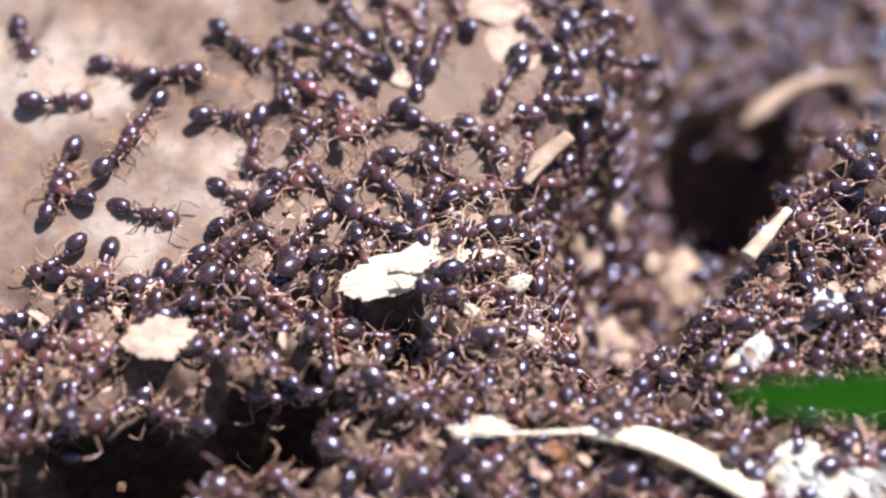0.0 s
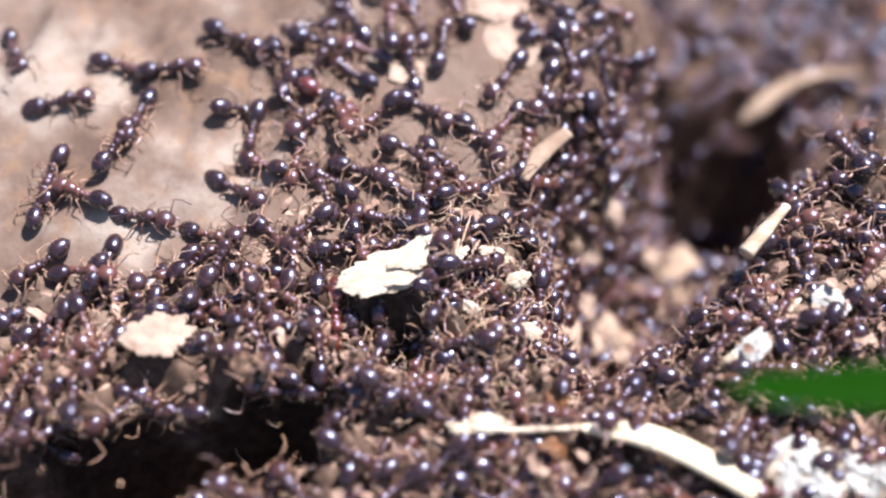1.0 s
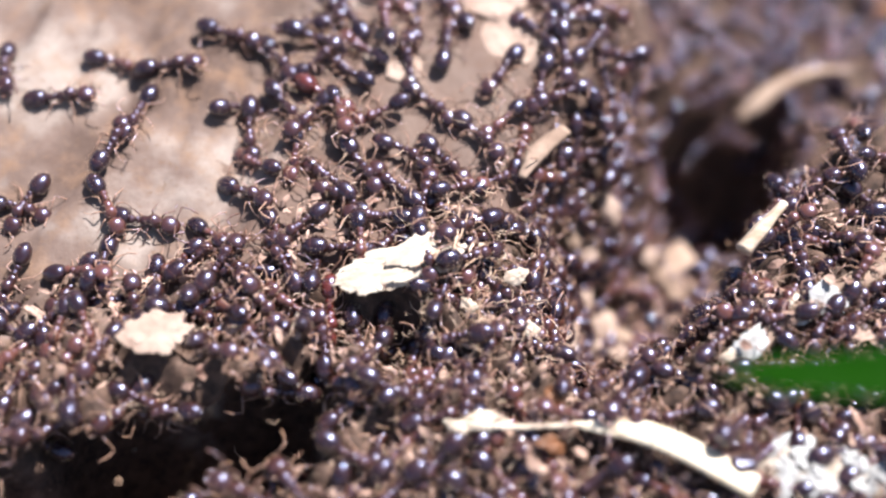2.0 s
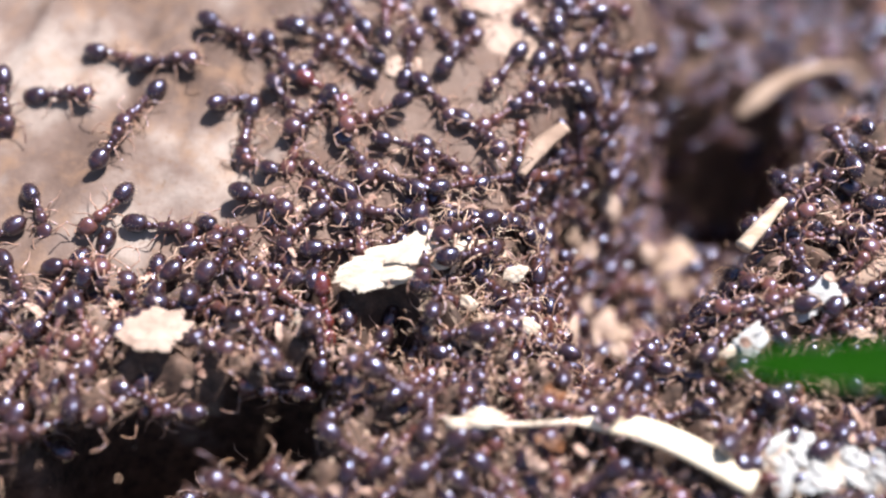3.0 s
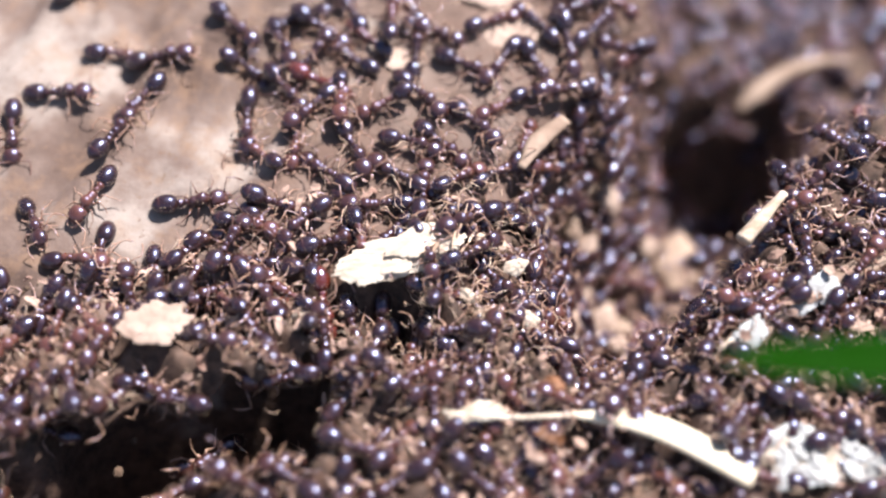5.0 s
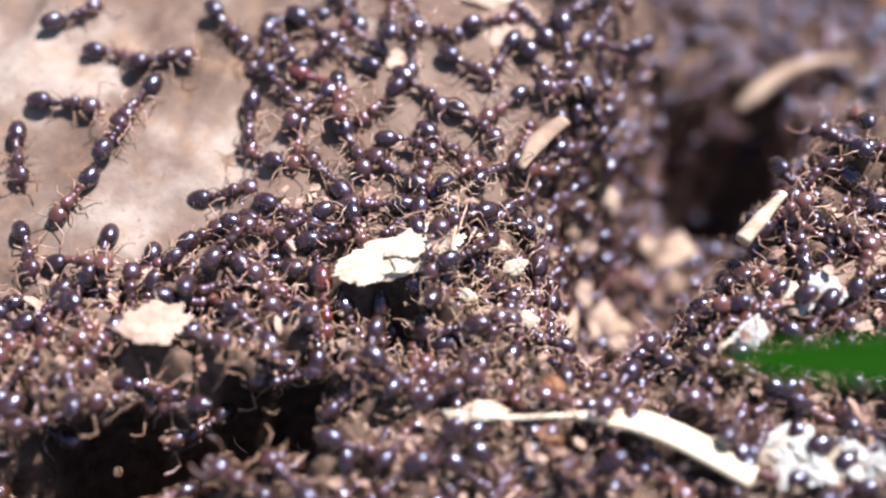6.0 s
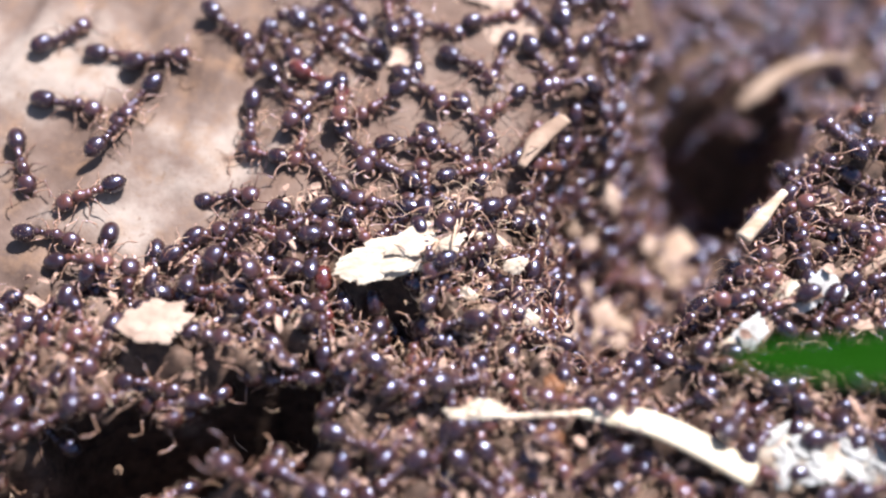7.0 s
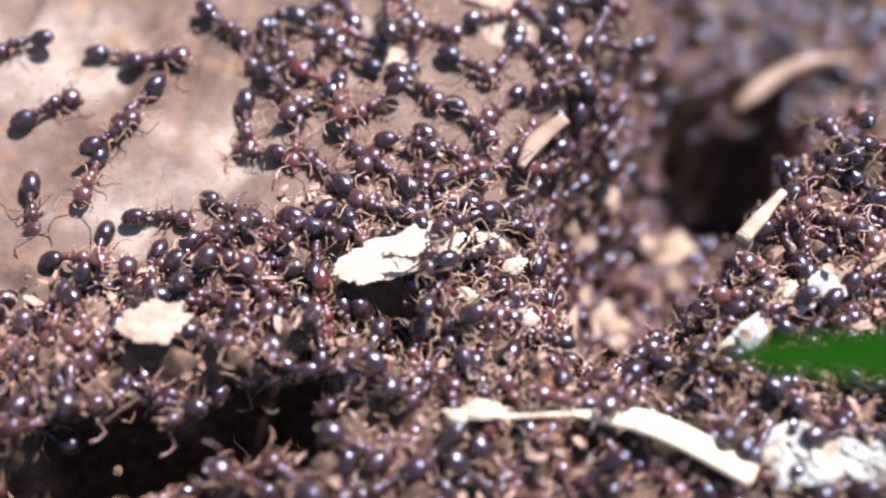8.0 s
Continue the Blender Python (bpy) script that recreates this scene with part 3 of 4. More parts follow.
follow(6, (0, -15.32, 2.36, 142), (1, -14.78, 2.01, 148), (1.17, -14.42, 1.93, 91), (1.33, -14.06, 1.85, 34), (1.5, -13.7, 1.77, -23), (2.25, -13.68, 1.57, -71), (3, -13.65, 1.38, -119), (3.5, -13.63, 1.29, -119), (4, -13.72, 1.29, -120), (4.5, -13.85, 1.55, -122), (6, -14.84, 1.53, -123), (6.5, -14.84, 1.49, -119), (7, -14.23, 1.52, -154), (7.5, -14.01, 1.89, -121), (8, -14.23, 2.31, -101))
follow(3, (0, -8.51, 1.82, 26), (1, -9.5, 0.9, -22), (1.5, -9.31, 0.73, -34), (3, -8.75, 0.67, -31), (3.5, -8.65, 0.63, -30), (4, -8.58, 0.74, -26), (4.5, -7.89, 0.49, -12), (8, -7.11, 0.09, -20))
follow(1, (0, -15.47, -0.35, -136), (1, -16.03, -0.76, -138), (1.5, -16.85, -1.12, -141), (3, -16.8, -1.23, -73), (3.5, -16.56, -1.16, -84), (4, -16.93, -1.52, -86), (4.5, -17.28, -1.91, -89), (6.5, -16.48, -3.63, -94), (8, -16.24, -3.67, -102))
follow(0, (0, -13.6, -1.68, -125), (1.5, -14.37, -1.43, -126), (2.8, -15.02, -1.22, -115), (3.5, -15.07, -1.49, -100), (4, -15.84, -2.38, -100), (4.5, -15.77, -2.66, -97), (8, -15.34, -2.83, -136))
follow(2, (0, -0.09, -6.4, -34), (1.5, 0.11, -6.39, -28), (2.17, -0.23, -6.47, 27.33), (2.83, -0.56, -6.55, 82.67), (3.5, -0.9, -6.63, 138), (5, -0.25, -6.27, 83), (6.5, 0.41, -5.91, 28), (8, 1.06, -5.55, -27))
follow(4, (0, -6.76, 2.8, 55), (0.75, -5.34, 2.5, 103.5), (1.5, -3.92, 2.21, 152), (3.5, -4.81, 1.72, 123), (4.5, -4.06, 1.2, 124), (5.5, -3.88, 1.04, 72.5), (6.5, -3.69, 0.89, 21), (8, -3.81, 1.17, 26))
follow(0, (0, -3.54, 3.25, 61), (0.75, -3.41, 3.3, 2.5), (1.5, -3.28, 3.36, -56), (3, -3.64, 3.81, -62), (8, -3.72, 3.9, -60))
follow(3, (0, 0.8, -1.36, -5), (1, 0.84, -1.45, 52), (2, 0.87, -1.54, 109), (3, 0.91, -1.63, 166), (4.5, 0.84, -1.61, 170), (8, 0.82, -1.58, 167))
follow(1, (0, -0.14, -1.68, -49), (8, -0.22, -1.96, -57))
follow(2, (0, -5.68, -0.37, 50), (1.75, -6.21, -0.56, 111), (3.5, -6.75, -0.76, 172), (8, -6.71, -0.92, 173))
follow(5, (0, -4.43, -2.3, -61), (3.5, -4.71, -2.46, -70), (8, -4.68, -2.53, -70))
follow(0, (0, -3.02, -2.29, -27), (1.5, -2.85, -2.5, -65), (3.5, -2.65, -2.56, -72), (4.5, -2.8, -2.56, -61), (6.5, -2.7, -2.43, -46), (8, -2.82, -2.4, -38))
follow(4, (0, -2.17, -2.13, -147), (1.5, -2.08, -2.16, -140), (3.5, -1.97, -2.24, -143), (5, -1.52, -2.29, -93), (6.5, -1.08, -2.33, -43), (7, -1.15, -2.36, -48), (8, -1.04, -2.4, -55))
follow(0, (0, -9.45, -5.89, -134), (1.5, -9.5, -5.94, -133), (3.5, -9.46, -5.88, -120), (8, -9.51, -5.87, -115))
follow(3, (0, 13.65, -2.53, 168), (1.5, 14.04, -1.92, 220), (3.5, 13.48, -2.58, 210), (6, 12.56, -3.03, 206), (7, 13.31, -2.03, 163.5), (8, 14.06, -1.03, 121))
follow(0, (0, 13.3, -1.51, 22), (1.5, 13.21, -1.65, -26), (3.5, 13.11, -1.64, 4), (5, 12.96, -1.61, 57.33), (6.5, 12.81, -1.58, 110.67), (8, 12.66, -1.55, 164))
follow(1, (0, 14.66, -3.74, 13), (1.5, 15.17, -4.32, 18), (2.17, 14.43, -5.3, 77), (2.83, 13.69, -6.27, 136), (3.5, 12.95, -7.25, 195), (4.33, 13.81, -7.48, 136.33), (5.17, 14.66, -7.7, 77.67), (6, 15.52, -7.93, 19), (8, 16.61, -6.71, 19))
follow(2, (0, 12.59, -8.01, -34), (0.5, 12.47, -7.8, -88), (1, 12.36, -7.6, -142), (1.5, 12.24, -7.39, -196), (3.5, 12.53, -7.29, -150), (5, 10.27, -6.95, -212), (8, 9.12, -7.22, -210))
follow(6, (0, 14.39, -7.79, 11), (1.5, 15.34, -8.03, 27), (3.5, 16.83, -7.69, 16), (8, 18.21, -7.15, 15))
follow(0, (0, 4.83, -8.51, 172), (3.5, 5.01, -8.79, 244), (8, 4.08, -8.05, 233))
follow(4, (0, 2.63, -7.35, -151), (1.75, 2.98, -7.22, -96), (3.5, 3.34, -7.09, -41), (8, 3.35, -6.95, -44))

# Ants that keep their place in the carpet and only shuffle.
linger(3, 13.1, -3.1, 200)
linger(8, 12.5, -3.3, 120)
linger(6, 16.3, -1.4, 60)
linger(1, 10.6, -4.3, 40)
linger(1, -0.6, -0.9, -80)
linger(2, 1.0, -0.9, 30)
linger(0, -12.64, 5.54, -116)
linger(4, -13.52, 3.97, 61)
linger(6, -14.26, 8.39, -15)
linger(0, -11.99, 7.66, 5)
linger(2, -9.27, 9.26, -38)
linger(0, -6.94, 8.59, -62)
linger(7, -8.00, 5.17, -104)
linger(2, -6.6, 6.3, -45)
linger(3, -6.03, 3.94, -94)
linger(1, -12.82, -1.39, -156)
linger(0, -9.79, -0.2, 40)
linger(2, -9.16, -1.96, -163)
linger(3, -3.43, 8.78, 146)
linger(1, -3.97, 7.83, 142)
linger(0, -4.24, 10.46, 121)
linger(1, -1.47, 4.14, -20)
linger(3, 2.32, 5.71, -125)
linger(0, 3.23, 2.27, 34)
linger(2, 2.68, -0.12, 1)
linger(1, 3.16, -0.73, -132)
linger(2, -15.33, -2.9, 44)
linger(4, -13.32, -4.32, -106)
linger(0, -12.39, -2.02, 115)
linger(3, -14.8, -3.59, -118)
linger(4, -15.09, -5.57, -29)
linger(1, -15.44, -6.09, 142)
linger(2, -14.99, -6.69, -149)
linger(0, -14.11, -6.88, -143)
linger(4, -7.19, -4.93, -74)
linger(2, -9.95, -1.68, 84)
linger(0, -7.38, -2.22, -42)
linger(1, -8.68, -3.88, 65)
linger(3, -5.65, -3.61, 63)
linger(4, -6.88, -4.71, 166)
linger(0, -6.13, -5.01, -153)
linger(2, -14.94, -7.7, -158)
linger(0, -10.05, -5.84, -177)
linger(4, -5, -7.62, 112)
linger(0, -3.33, -7.72, -37)
linger(1, -2.62, -7.14, 55)
linger(4, -3.1, -8.78, -149)
linger(3, -1.51, -5.37, 37)
linger(0, -0.78, -8.5, 139)
linger(4, 1.26, -8.92, -34)
linger(3, -6.53, -5.38, -162)
linger(1, 4.23, -4.99, 57)
linger(6, 1.99, -8.31, -47)
linger(0, 5.48, -6.19, 27)
linger(2, -2.02, -5.54, -40)
linger(1, 0.54, -4.5, -41)
linger(0, 2.71, -8.8, -142)
linger(1, 9.62, -3.51, -1)
linger(0, 11.11, -1.73, 12)
linger(3, 11.64, -2.36, -160)
linger(0, 5.75, -4.42, 99)
linger(2, 7.22, -5.08, 84)
linger(1, 9.27, -5.12, -29)
linger(0, 8.92, -6.04, -155)
linger(2, 14.78, 2.65, -56)
linger(0, 15.86, 0.7, -21)
linger(1, 16.32, -0.11, 16)
linger(2, 17.57, 2.52, -42)
linger(0, 18.72, 10.82, -116)
linger(3, 20.44, 10.06, -119)
linger(1, 17.12, 1.31, 152)
linger(0, 15.25, 2.03, 17)
linger(2, 16.23, -2.75, -147)
linger(0, 14.7, -7.43, 28)
linger(1, 7.07, -8.57, -147)
linger(0, 8.87, -8.64, 144)
linger(3, 6.75, -8.6, 35)
linger(0, -15.28, -8.6, -29)
linger(1, -15.46, -8.68, 152)
linger(4, -8.8, -4.5, -20)
linger(2, -4.28, 0.13, 17)
linger(0, -2.54, 1.29, 165)
linger(1, 0.38, 1.47, 137)
linger(3, 0.68, 2.52, 36)
linger(0, -2, 2.56, 145)
linger(2, -4.77, 2.84, 142)
linger(1, 2.11, 3.29, 30)
linger(0, -5.52, 5.65, -129)
linger(3, -2.7, 5.78, -144)
linger(0, 6.28, 9.84, 66)
linger(2, 5.03, 7.04, -159)
linger(1, 5.93, 10.49, -162)
linger(0, 1.36, 4.91, -40)
linger(2, -0.06, 3.82, -43)
linger(3, -5.37, -2.61, 145)
linger(0, -7.18, -2.28, 143)
linger(2, -1.46, -4.01, -103)
linger(1, 1.8, -2.34, -122)
linger(0, 0.47, -3.4, -146)

def basin_mouth(rnd):
    while True:
        x, y = rnd.uniform(3.5, 12.5), rnd.uniform(-5.5, 7)
        if ravine(x, y) > 0.7:
            return x, y


def carpet(rnd):
    while True:
        x, y = near_field(rnd)
        if y < 1.6 or x > 8:
            return x, y


def brow(rnd):
    while True:
        x, y = near_field(rnd)
        if y >= 1.6 and x <= 8:
            return x, y


for x, y in scatter(124, carpet, 1.05, rnd, taken) + scatter(22, brow, 1.2, rnd, taken) + scatter(14, basin_mouth, 1.1, rnd, taken, 0.3):
    m = on_ground(x, y, rnd.uniform(0, 360), rnd.choice((0.0, 0.0, 0.3, 0.6)), rnd.uniform(0.6, 1), rnd.uniform(-14, 14), rnd.uniform(-16, 16))
    SWARM.append(place_ant(rnd.choice((0, 1, 2, 3, 4, 6, 7, 8, 9)), m))


def crowd(name, spots, rnd, label, choice=(0, 1, 2, 3, 4, 6, 7, 8, 9)):
    """Ants too many to tell apart, in one mesh."""
    verts, faces, slots = [], [], []
    mats = [THORAX, RUSSET, GASTER, LEG, DARK_LEG, RED_SHELL, EYE]
    shells = []
    for model in MODELS:
        v, f, s = [], [], []
        for ob in model.children_recursive:
            me = ob.data
            mb = ob.matrix_basis if ob.parent == model else ob.parent.matrix_basis @ ob.matrix_basis
            base = len(v)
            v += [mb @ p.co for p in me.vertices]
            shell = [p for p in me.polygons if me.materials[p.material_index] is not SETA]
            f += [[base + i for i in p.vertices] for p in shell]
            s += [mats.index(me.materials[p.material_index]) for p in shell]
        shells.append((v, f, s))
    for x, y in spots:
        v, f, s = shells[rnd.choice(choice)]
        m = on_ground(x, y, rnd.uniform(0, 360), rnd.choice((0, 0.2, 0.5)), rnd.uniform(0.7, 1), rnd.uniform(-12, 12), rnd.uniform(-16, 16))
        base = len(verts)
        verts += [m @ p for p in v]
        faces += [[base + i for i in p] for p in f]
        slots += s
    me = bpy.data.meshes.new(name)
    me.from_pydata(verts, [], faces)
    for m in mats:
        me.materials.append(m)
    me.polygons.foreach_set("material_index", slots)
    me.shade_smooth()
    return tagged(new(name, me), label, "ants", kind="stuff")


CROWDS = []
far_spots = scatter(360, far_field, 1.05, rnd, taken, 0.1)
edge_spots = scatter(200, margin, 1.6, rnd, taken)
deep_spots = scatter(90, carpet, 0.9, rnd, list(taken))
far_spots += scatter(230, bank_edge, 0.55, rnd, [], 0.0)
for i in range(6):
    CROWDS.append(crowd("ant_swarm", far_spots[i::6], rnd, "dense crowd of dark brown ants in the shaded basin", (0, 1, 2, 4, 7, 8, 6)))
CROWDS.append(crowd("ant_swarm", edge_spots, rnd, "dense crowd of dark brown ants round the bank"))
for i in range(3):
    CROWDS.append(crowd("ant_swarm", deep_spots[i::3], rnd, "dark brown ants crowded beneath the carpet of others"))


# ---- chips, straws and grit ----
def flake(name, rx, ry, thick, seed, material, ridge=0.0, arch=0.0, ragged=1.0):
    """An irregular chip: a thin bent plate broken along a few lines, with nicks in its edge and ridges along x."""
    r = random.Random(seed)
    turn, m = r.uniform(0, 6.28), r.choice((5, 6, 7))
    breaks = [(turn + 6.283 * (j + r.uniform(-0.3, 0.3)) / m, 1 - 0.28 * ragged * r.random()) for j in range(m)]
    rings, sides = 8, 56
    nick = [ragged * r.choice((-0.14, -0.05, 0.0, 0.0, 0.06)) * r.random() for _ in range(sides)]
    bm = bmesh.new()

    def at(ring, k, low):
        a = 2 * math.pi * k / sides
        f = ring / rings
        rim = min(1.15, min(d / max(0.25, math.cos(a - b)) for b, d in breaks)) + nick[k]
        x, y = rx * rim * f * math.cos(a), ry * rim * f * math.sin(a)
        lift = arch * (1 - (x / rx) ** 2 - 0.5 * (y / ry) ** 2)
        grain = ridge * (noise.noise(Vector((x * 0.5, y * 3.2, seed))) + 0.5 * noise.noise(Vector((x * 3, y * 6, seed))))
        half = thick * 0.5 * (1 - 0.7 * f ** 4)
        return Vector((x, y, lift + (grain + half if not low else 0.4 * grain - half) + thick * 0.5)) * MM

    layers = []
    for low in (False, True):
        mid = bm.verts.new(at(0, 0, low))
        rows = [[bm.verts.new(at(i, k, low)) for k in range(sides)] for i in range(1, rings + 1)]
        for k in range(sides):
            n = (k + 1) % sides
            f = [mid, rows[0][k], rows[0][n]]
            bm.faces.new(f[::-1] if low else f)
            for a, b in zip(rows, rows[1:]):
                f = [a[k], b[k], b[n], a[n]]
                bm.faces.new(f[::-1] if low else f)
        layers.append(rows[-1])
    for k in range(sides):
        n = (k + 1) % sides
        bm.faces.new((layers[0][k], layers[1][k], layers[1][n], layers[0][n]))
    return new(name, mesh_of(name, bm, material, False))


def curved(points, widths, steps=10):
    """Points and widths along a smooth line through the given ones."""
    pts = [Vector(p) for p in points]
    ext = [pts[0] * 2 - pts[1]] + pts + [pts[-1] * 2 - pts[-2]]
    out, wid = [], []
    for i in range(1, len(ext) - 2):
        for s in range(steps if i < len(ext) - 3 else steps + 1):
            t = s / steps
            p0, p1, p2, p3 = ext[i - 1:i + 3]
            out.append(0.5 * (2 * p1 + (p2 - p0) * t + (2 * p0 - 5 * p1 + 4 * p2 - p3) * t * t + (3 * p1 - p0 - 3 * p2 + p3) * t ** 3))
            wid.append(widths[i - 1] * (1 - t) + widths[i] * t)
    return out, wid


def straw(name, points, widths, flat, material, sides=12, groove=0.08, rough=0.10):
    """A bent stalk through points in millimetres, with shallow grooves along it."""
    pts, wid = curved(points, widths)
    bm = bmesh.new()
    tube(bm, pts, wid, sides, flat)
    bm.verts.ensure_lookup_table()
    for i, v in enumerate(bm.verts):
        p = pts[i // sides] * MM
        v.co = p + (v.co - p) * (1 + (groove if i % 2 else -groove) + rough * noise.noise(v.co * 900))
    return new(name, mesh_of(name, bm, material))


def over(points, lift=0.3):
    """Places (x, y, extra height) made into points over the ground."""
    return [(x, y, height(x, y) + lift + e) for x, y, e in points]


def lump(name, r, squash, seed, material, rough=0.35, sub=3):
    bm = bmesh.new()
    bmesh.ops.create_icosphere(bm, subdivisions=sub, radius=1.0)
    for v in bm.verts:
        d = v.co.normalized()
        k = 1 + rough * noise.noise(d * 1.3 + Vector((seed, 0, 0))) + rough * 0.5 * noise.noise(d * 3.7 + Vector((0, seed, 0)))
        v.co = Vector((d.x, d.y * squash[0], d.z * squash[1])) * r * k * MM
    return new(name, mesh_of(name, bm, material))


def sliver(r, length, width, thick):
    """A split fibre of husk along x: a flat, ragged, slightly twisted strip."""
    bm = bmesh.new()
    n = 12
    bend, sway, twist = r.uniform(-0.08, 0.12), r.uniform(-0.12, 0.12), r.uniform(-0.5, 0.5)
    pts, wid = [], []
    for i in range(n):
        s = 2 * i / (n - 1) - 1
        pts.append((s * length / 2, sway * s * s * length / 2 + r.uniform(-0.02, 0.02), bend * (1 - s * s) + 0.06 * twist * s))
        wid.append(max(0.02, width / 2 * (1 - abs(s) ** 3) * r.uniform(0.7, 1.15)))
    tube(bm, pts, wid, 8, 0.22)
    return bm


def husk_chip():
    """A papery chip of husk: torn sheets over one another on a base plate, frayed into slivers at one end."""
    ob = flake("husk_chip", 3.1, 1.05, 0.18, 3, HUSK, 0.04, 0.08, 1.1)
    ob.matrix_basis = on_ground(-1.75, -1.05, 104, 0.3, 0.3, 4, 3)
    tagged(ob, "frayed cream husk chip lying under the ants", "husk")
    for x, y, z, rx, ry, turn, seed in ((0.75, 0.35, 0.30, 1.35, 0.75, 8, 5), (-1.35, -0.15, 0.22, 1.2, 0.8, -12, 9), (2.0, -0.1, 0.24, 0.8, 0.55, 25, 13), (-0.3, -0.4, 0.27, 0.8, 0.35, -5, 17)):
        sheet = flake("torn_sheet", rx, ry, 0.06, seed, HUSK, 0.04, 0.08, 1.3)
        sheet.parent = ob
        sheet.matrix_basis = pose(x * MM, y * MM, z * MM, -6 + seed % 5, seed % 7 - 3, turn)
    r = random.Random(12)
    for k in range(9):
        part("sliver", sliver(r, r.uniform(0.6, 1.6), r.uniform(0.05, 0.16), 0.05), FIBRE, ob,
             at=pose(r.uniform(0.8, 3.0) * MM, r.uniform(-0.8, 0.8) * MM, r.uniform(0.30, 0.55) * MM, r.uniform(-14, 14), r.uniform(-16, 16), r.uniform(-70, 70)))


def pale_flakes():
    ob = flake("pale_flake", 1.5, 0.95, 0.14, 22, PALE, 0.025, 0.03, 1.4)
    ob.matrix_basis = on_ground(-10.85, -4.15, 100, 0.05, 0.4, 6, 4)
    tagged(ob, "pinkish white flake resting among the ants", "flake")
    for x, y, rx, ry, turn, seed in ((0.5, 0.3, 0.7, 0.45, 20, 6), (-0.6, -0.1, 0.6, 0.5, -35, 8)):
        scale = flake("torn_scale", rx, ry, 0.04, seed, PALE, 0.02, 0.02, 1.4)
        scale.parent = ob
        scale.matrix_basis = pose(x * MM, y * MM, 0.14 * MM, 2, -3, turn)
    for x, y, rx, ry, turn, seed, lift in ((1.35, -6.75, 1.0, 0.42, 92, 27, 0.75), (0.6, -6.9, 0.5, 0.3, 70, 28, 0.8), (1.5, -0.3, 0.75, 0.4, 100, 44, 0.7), (0.9, -1.7, 0.5, 0.3, 60, 45, 0.75), (2.6, -0.9, 0.6, 0.35, 130, 46, 0.7), (3.0, -2.6, 0.6, 0.4, 80, 47, 0.7), (-5.2, -2.6, 0.6, 0.45, 110, 48, 0.6)):
        bit = flake("pale_flake", rx, ry, 0.15, seed, HUSK, 0.08, 0.15, 1.3)
        bit.matrix_basis = on_ground(x, y, turn, lift, 0.5, 8, -8)
        tagged(bit, "small cream flake of husk lying among ants", "flake")

    # thin pale sheets added in place of bright bare ground on the brow
    for x, y, rx, ry, turn, seed in ((2.9, 9.7, 1.5, 1.5, 30, 61), (2.2, 11.4, 1.3, 1.2, 80, 62), (-1.7, 7.9, 0.7, 0.9, 10, 63)):
        slab = flake("stone_flake", rx, ry, 0.14, seed, PALE, 0.03, 0.03, 0.8)
        slab.matrix_basis = on_ground(x, y, turn, -0.02)
        tagged(slab, "thin pale sheet added as the brow's bare ground", "stone flake")


def pale_twig():
    """A twig whose white skin peels off in scraps."""
    line = [(10.4, -4.6, -0.2), (11.7, -3.95, 0.0), (13.5, -2.7, 0.0), (15.2, -2.0, 0.1), (16.9, -1.1, 0.1), (19.5, 0.5, 0)]
    ob = straw("pale_twig", over(line, -0.45), [0.2, 0.5, 0.42, 0.5, 0.5, 0.5], 0.8, PEBBLE, 14, 0.08, 0.5)
    tagged(ob, "brown twig with peeling white skin overrun by ants", "twig")
    r = random.Random(31)
    for x, y, rx, ry, turn, skin in ((11.6, -4.25, 1.1, 0.62, 126, SKIN), (13.4, -2.35, 0.75, 0.55, 118, HUSK), (13.9, -3.0, 0.7, 0.35, 110, SKIN), (14.8, -2.55, 0.95, 0.78, 128, SKIN), (10.9, -4.5, 0.5, 0.3, 100, HUSK)):
        scrap = flake("peeling_skin", rx, ry, 0.08, r.randint(50, 90), skin, 0.02, 0.14, 1.2)
        scrap.parent = ob
        scrap.matrix_basis = on_ground(x, y, turn, 0.0, 0.6, r.uniform(-8, 8), r.uniform(-10, 5))
        tagged(scrap, "peeling white skin")


def crust(name, x, y, rx, ry, turn, seed):
    """A crumbly white crust: a low ragged sheet with scales and grains grown on it."""
    r = random.Random(seed)
    ob = flake(name, rx, ry, 0.35, seed, CHALK, 0.06, 0.08, 1.2)
    ob.matrix_basis = on_ground(x, y, turn, 0.2, 0.7)
    for k in range(30):
        a, d = r.uniform(0, 6.28), math.sqrt(r.random()) * 0.85
        at = pose(d * rx * math.cos(a) * MM, d * ry * math.sin(a) * MM, (0.34 + 0.08 * (1 - d)) * MM, r.uniform(-20, 20), r.uniform(-20, 20), r.uniform(0, 360))
        bit = lump("grain", r.uniform(0.08, 0.18), (r.uniform(0.6, 1), r.uniform(0.4, 0.7)), r.randint(1, 90), CHALK, 0.5, 2) if k % 3 == 0 else flake("scale", r.uniform(0.35, 0.8), r.uniform(0.2, 0.45), 0.06, r.randint(1, 90), SKIN, 0.08, 0.08, 1.4)
        bit.parent = ob
        bit.matrix_basis = at
    return tagged(ob, "crumbly white crust at the foot of the mound", "crust")


def rusty_bits():
    for x, y, rx, ry, turn, seed in ((4.1, -5.9, 0.6, 0.5, 10, 33), (3.6, -7.6, 0.75, 0.5, 120, 35), (11.5, 8.9, 1.3, 0.9, 60, 39), (23.6, 22.8, 1.5, 0.8, 95, 41)):
        ob = flake("husk_scrap", rx, ry, 0.25, seed, RUST, 0.2, 0.3)
        ob.matrix_basis = on_ground(x, y, turn, 0.45, 0.7, 0, 10)
        tagged(ob, "rusty brown curled husk scrap in the swarm", "husk")


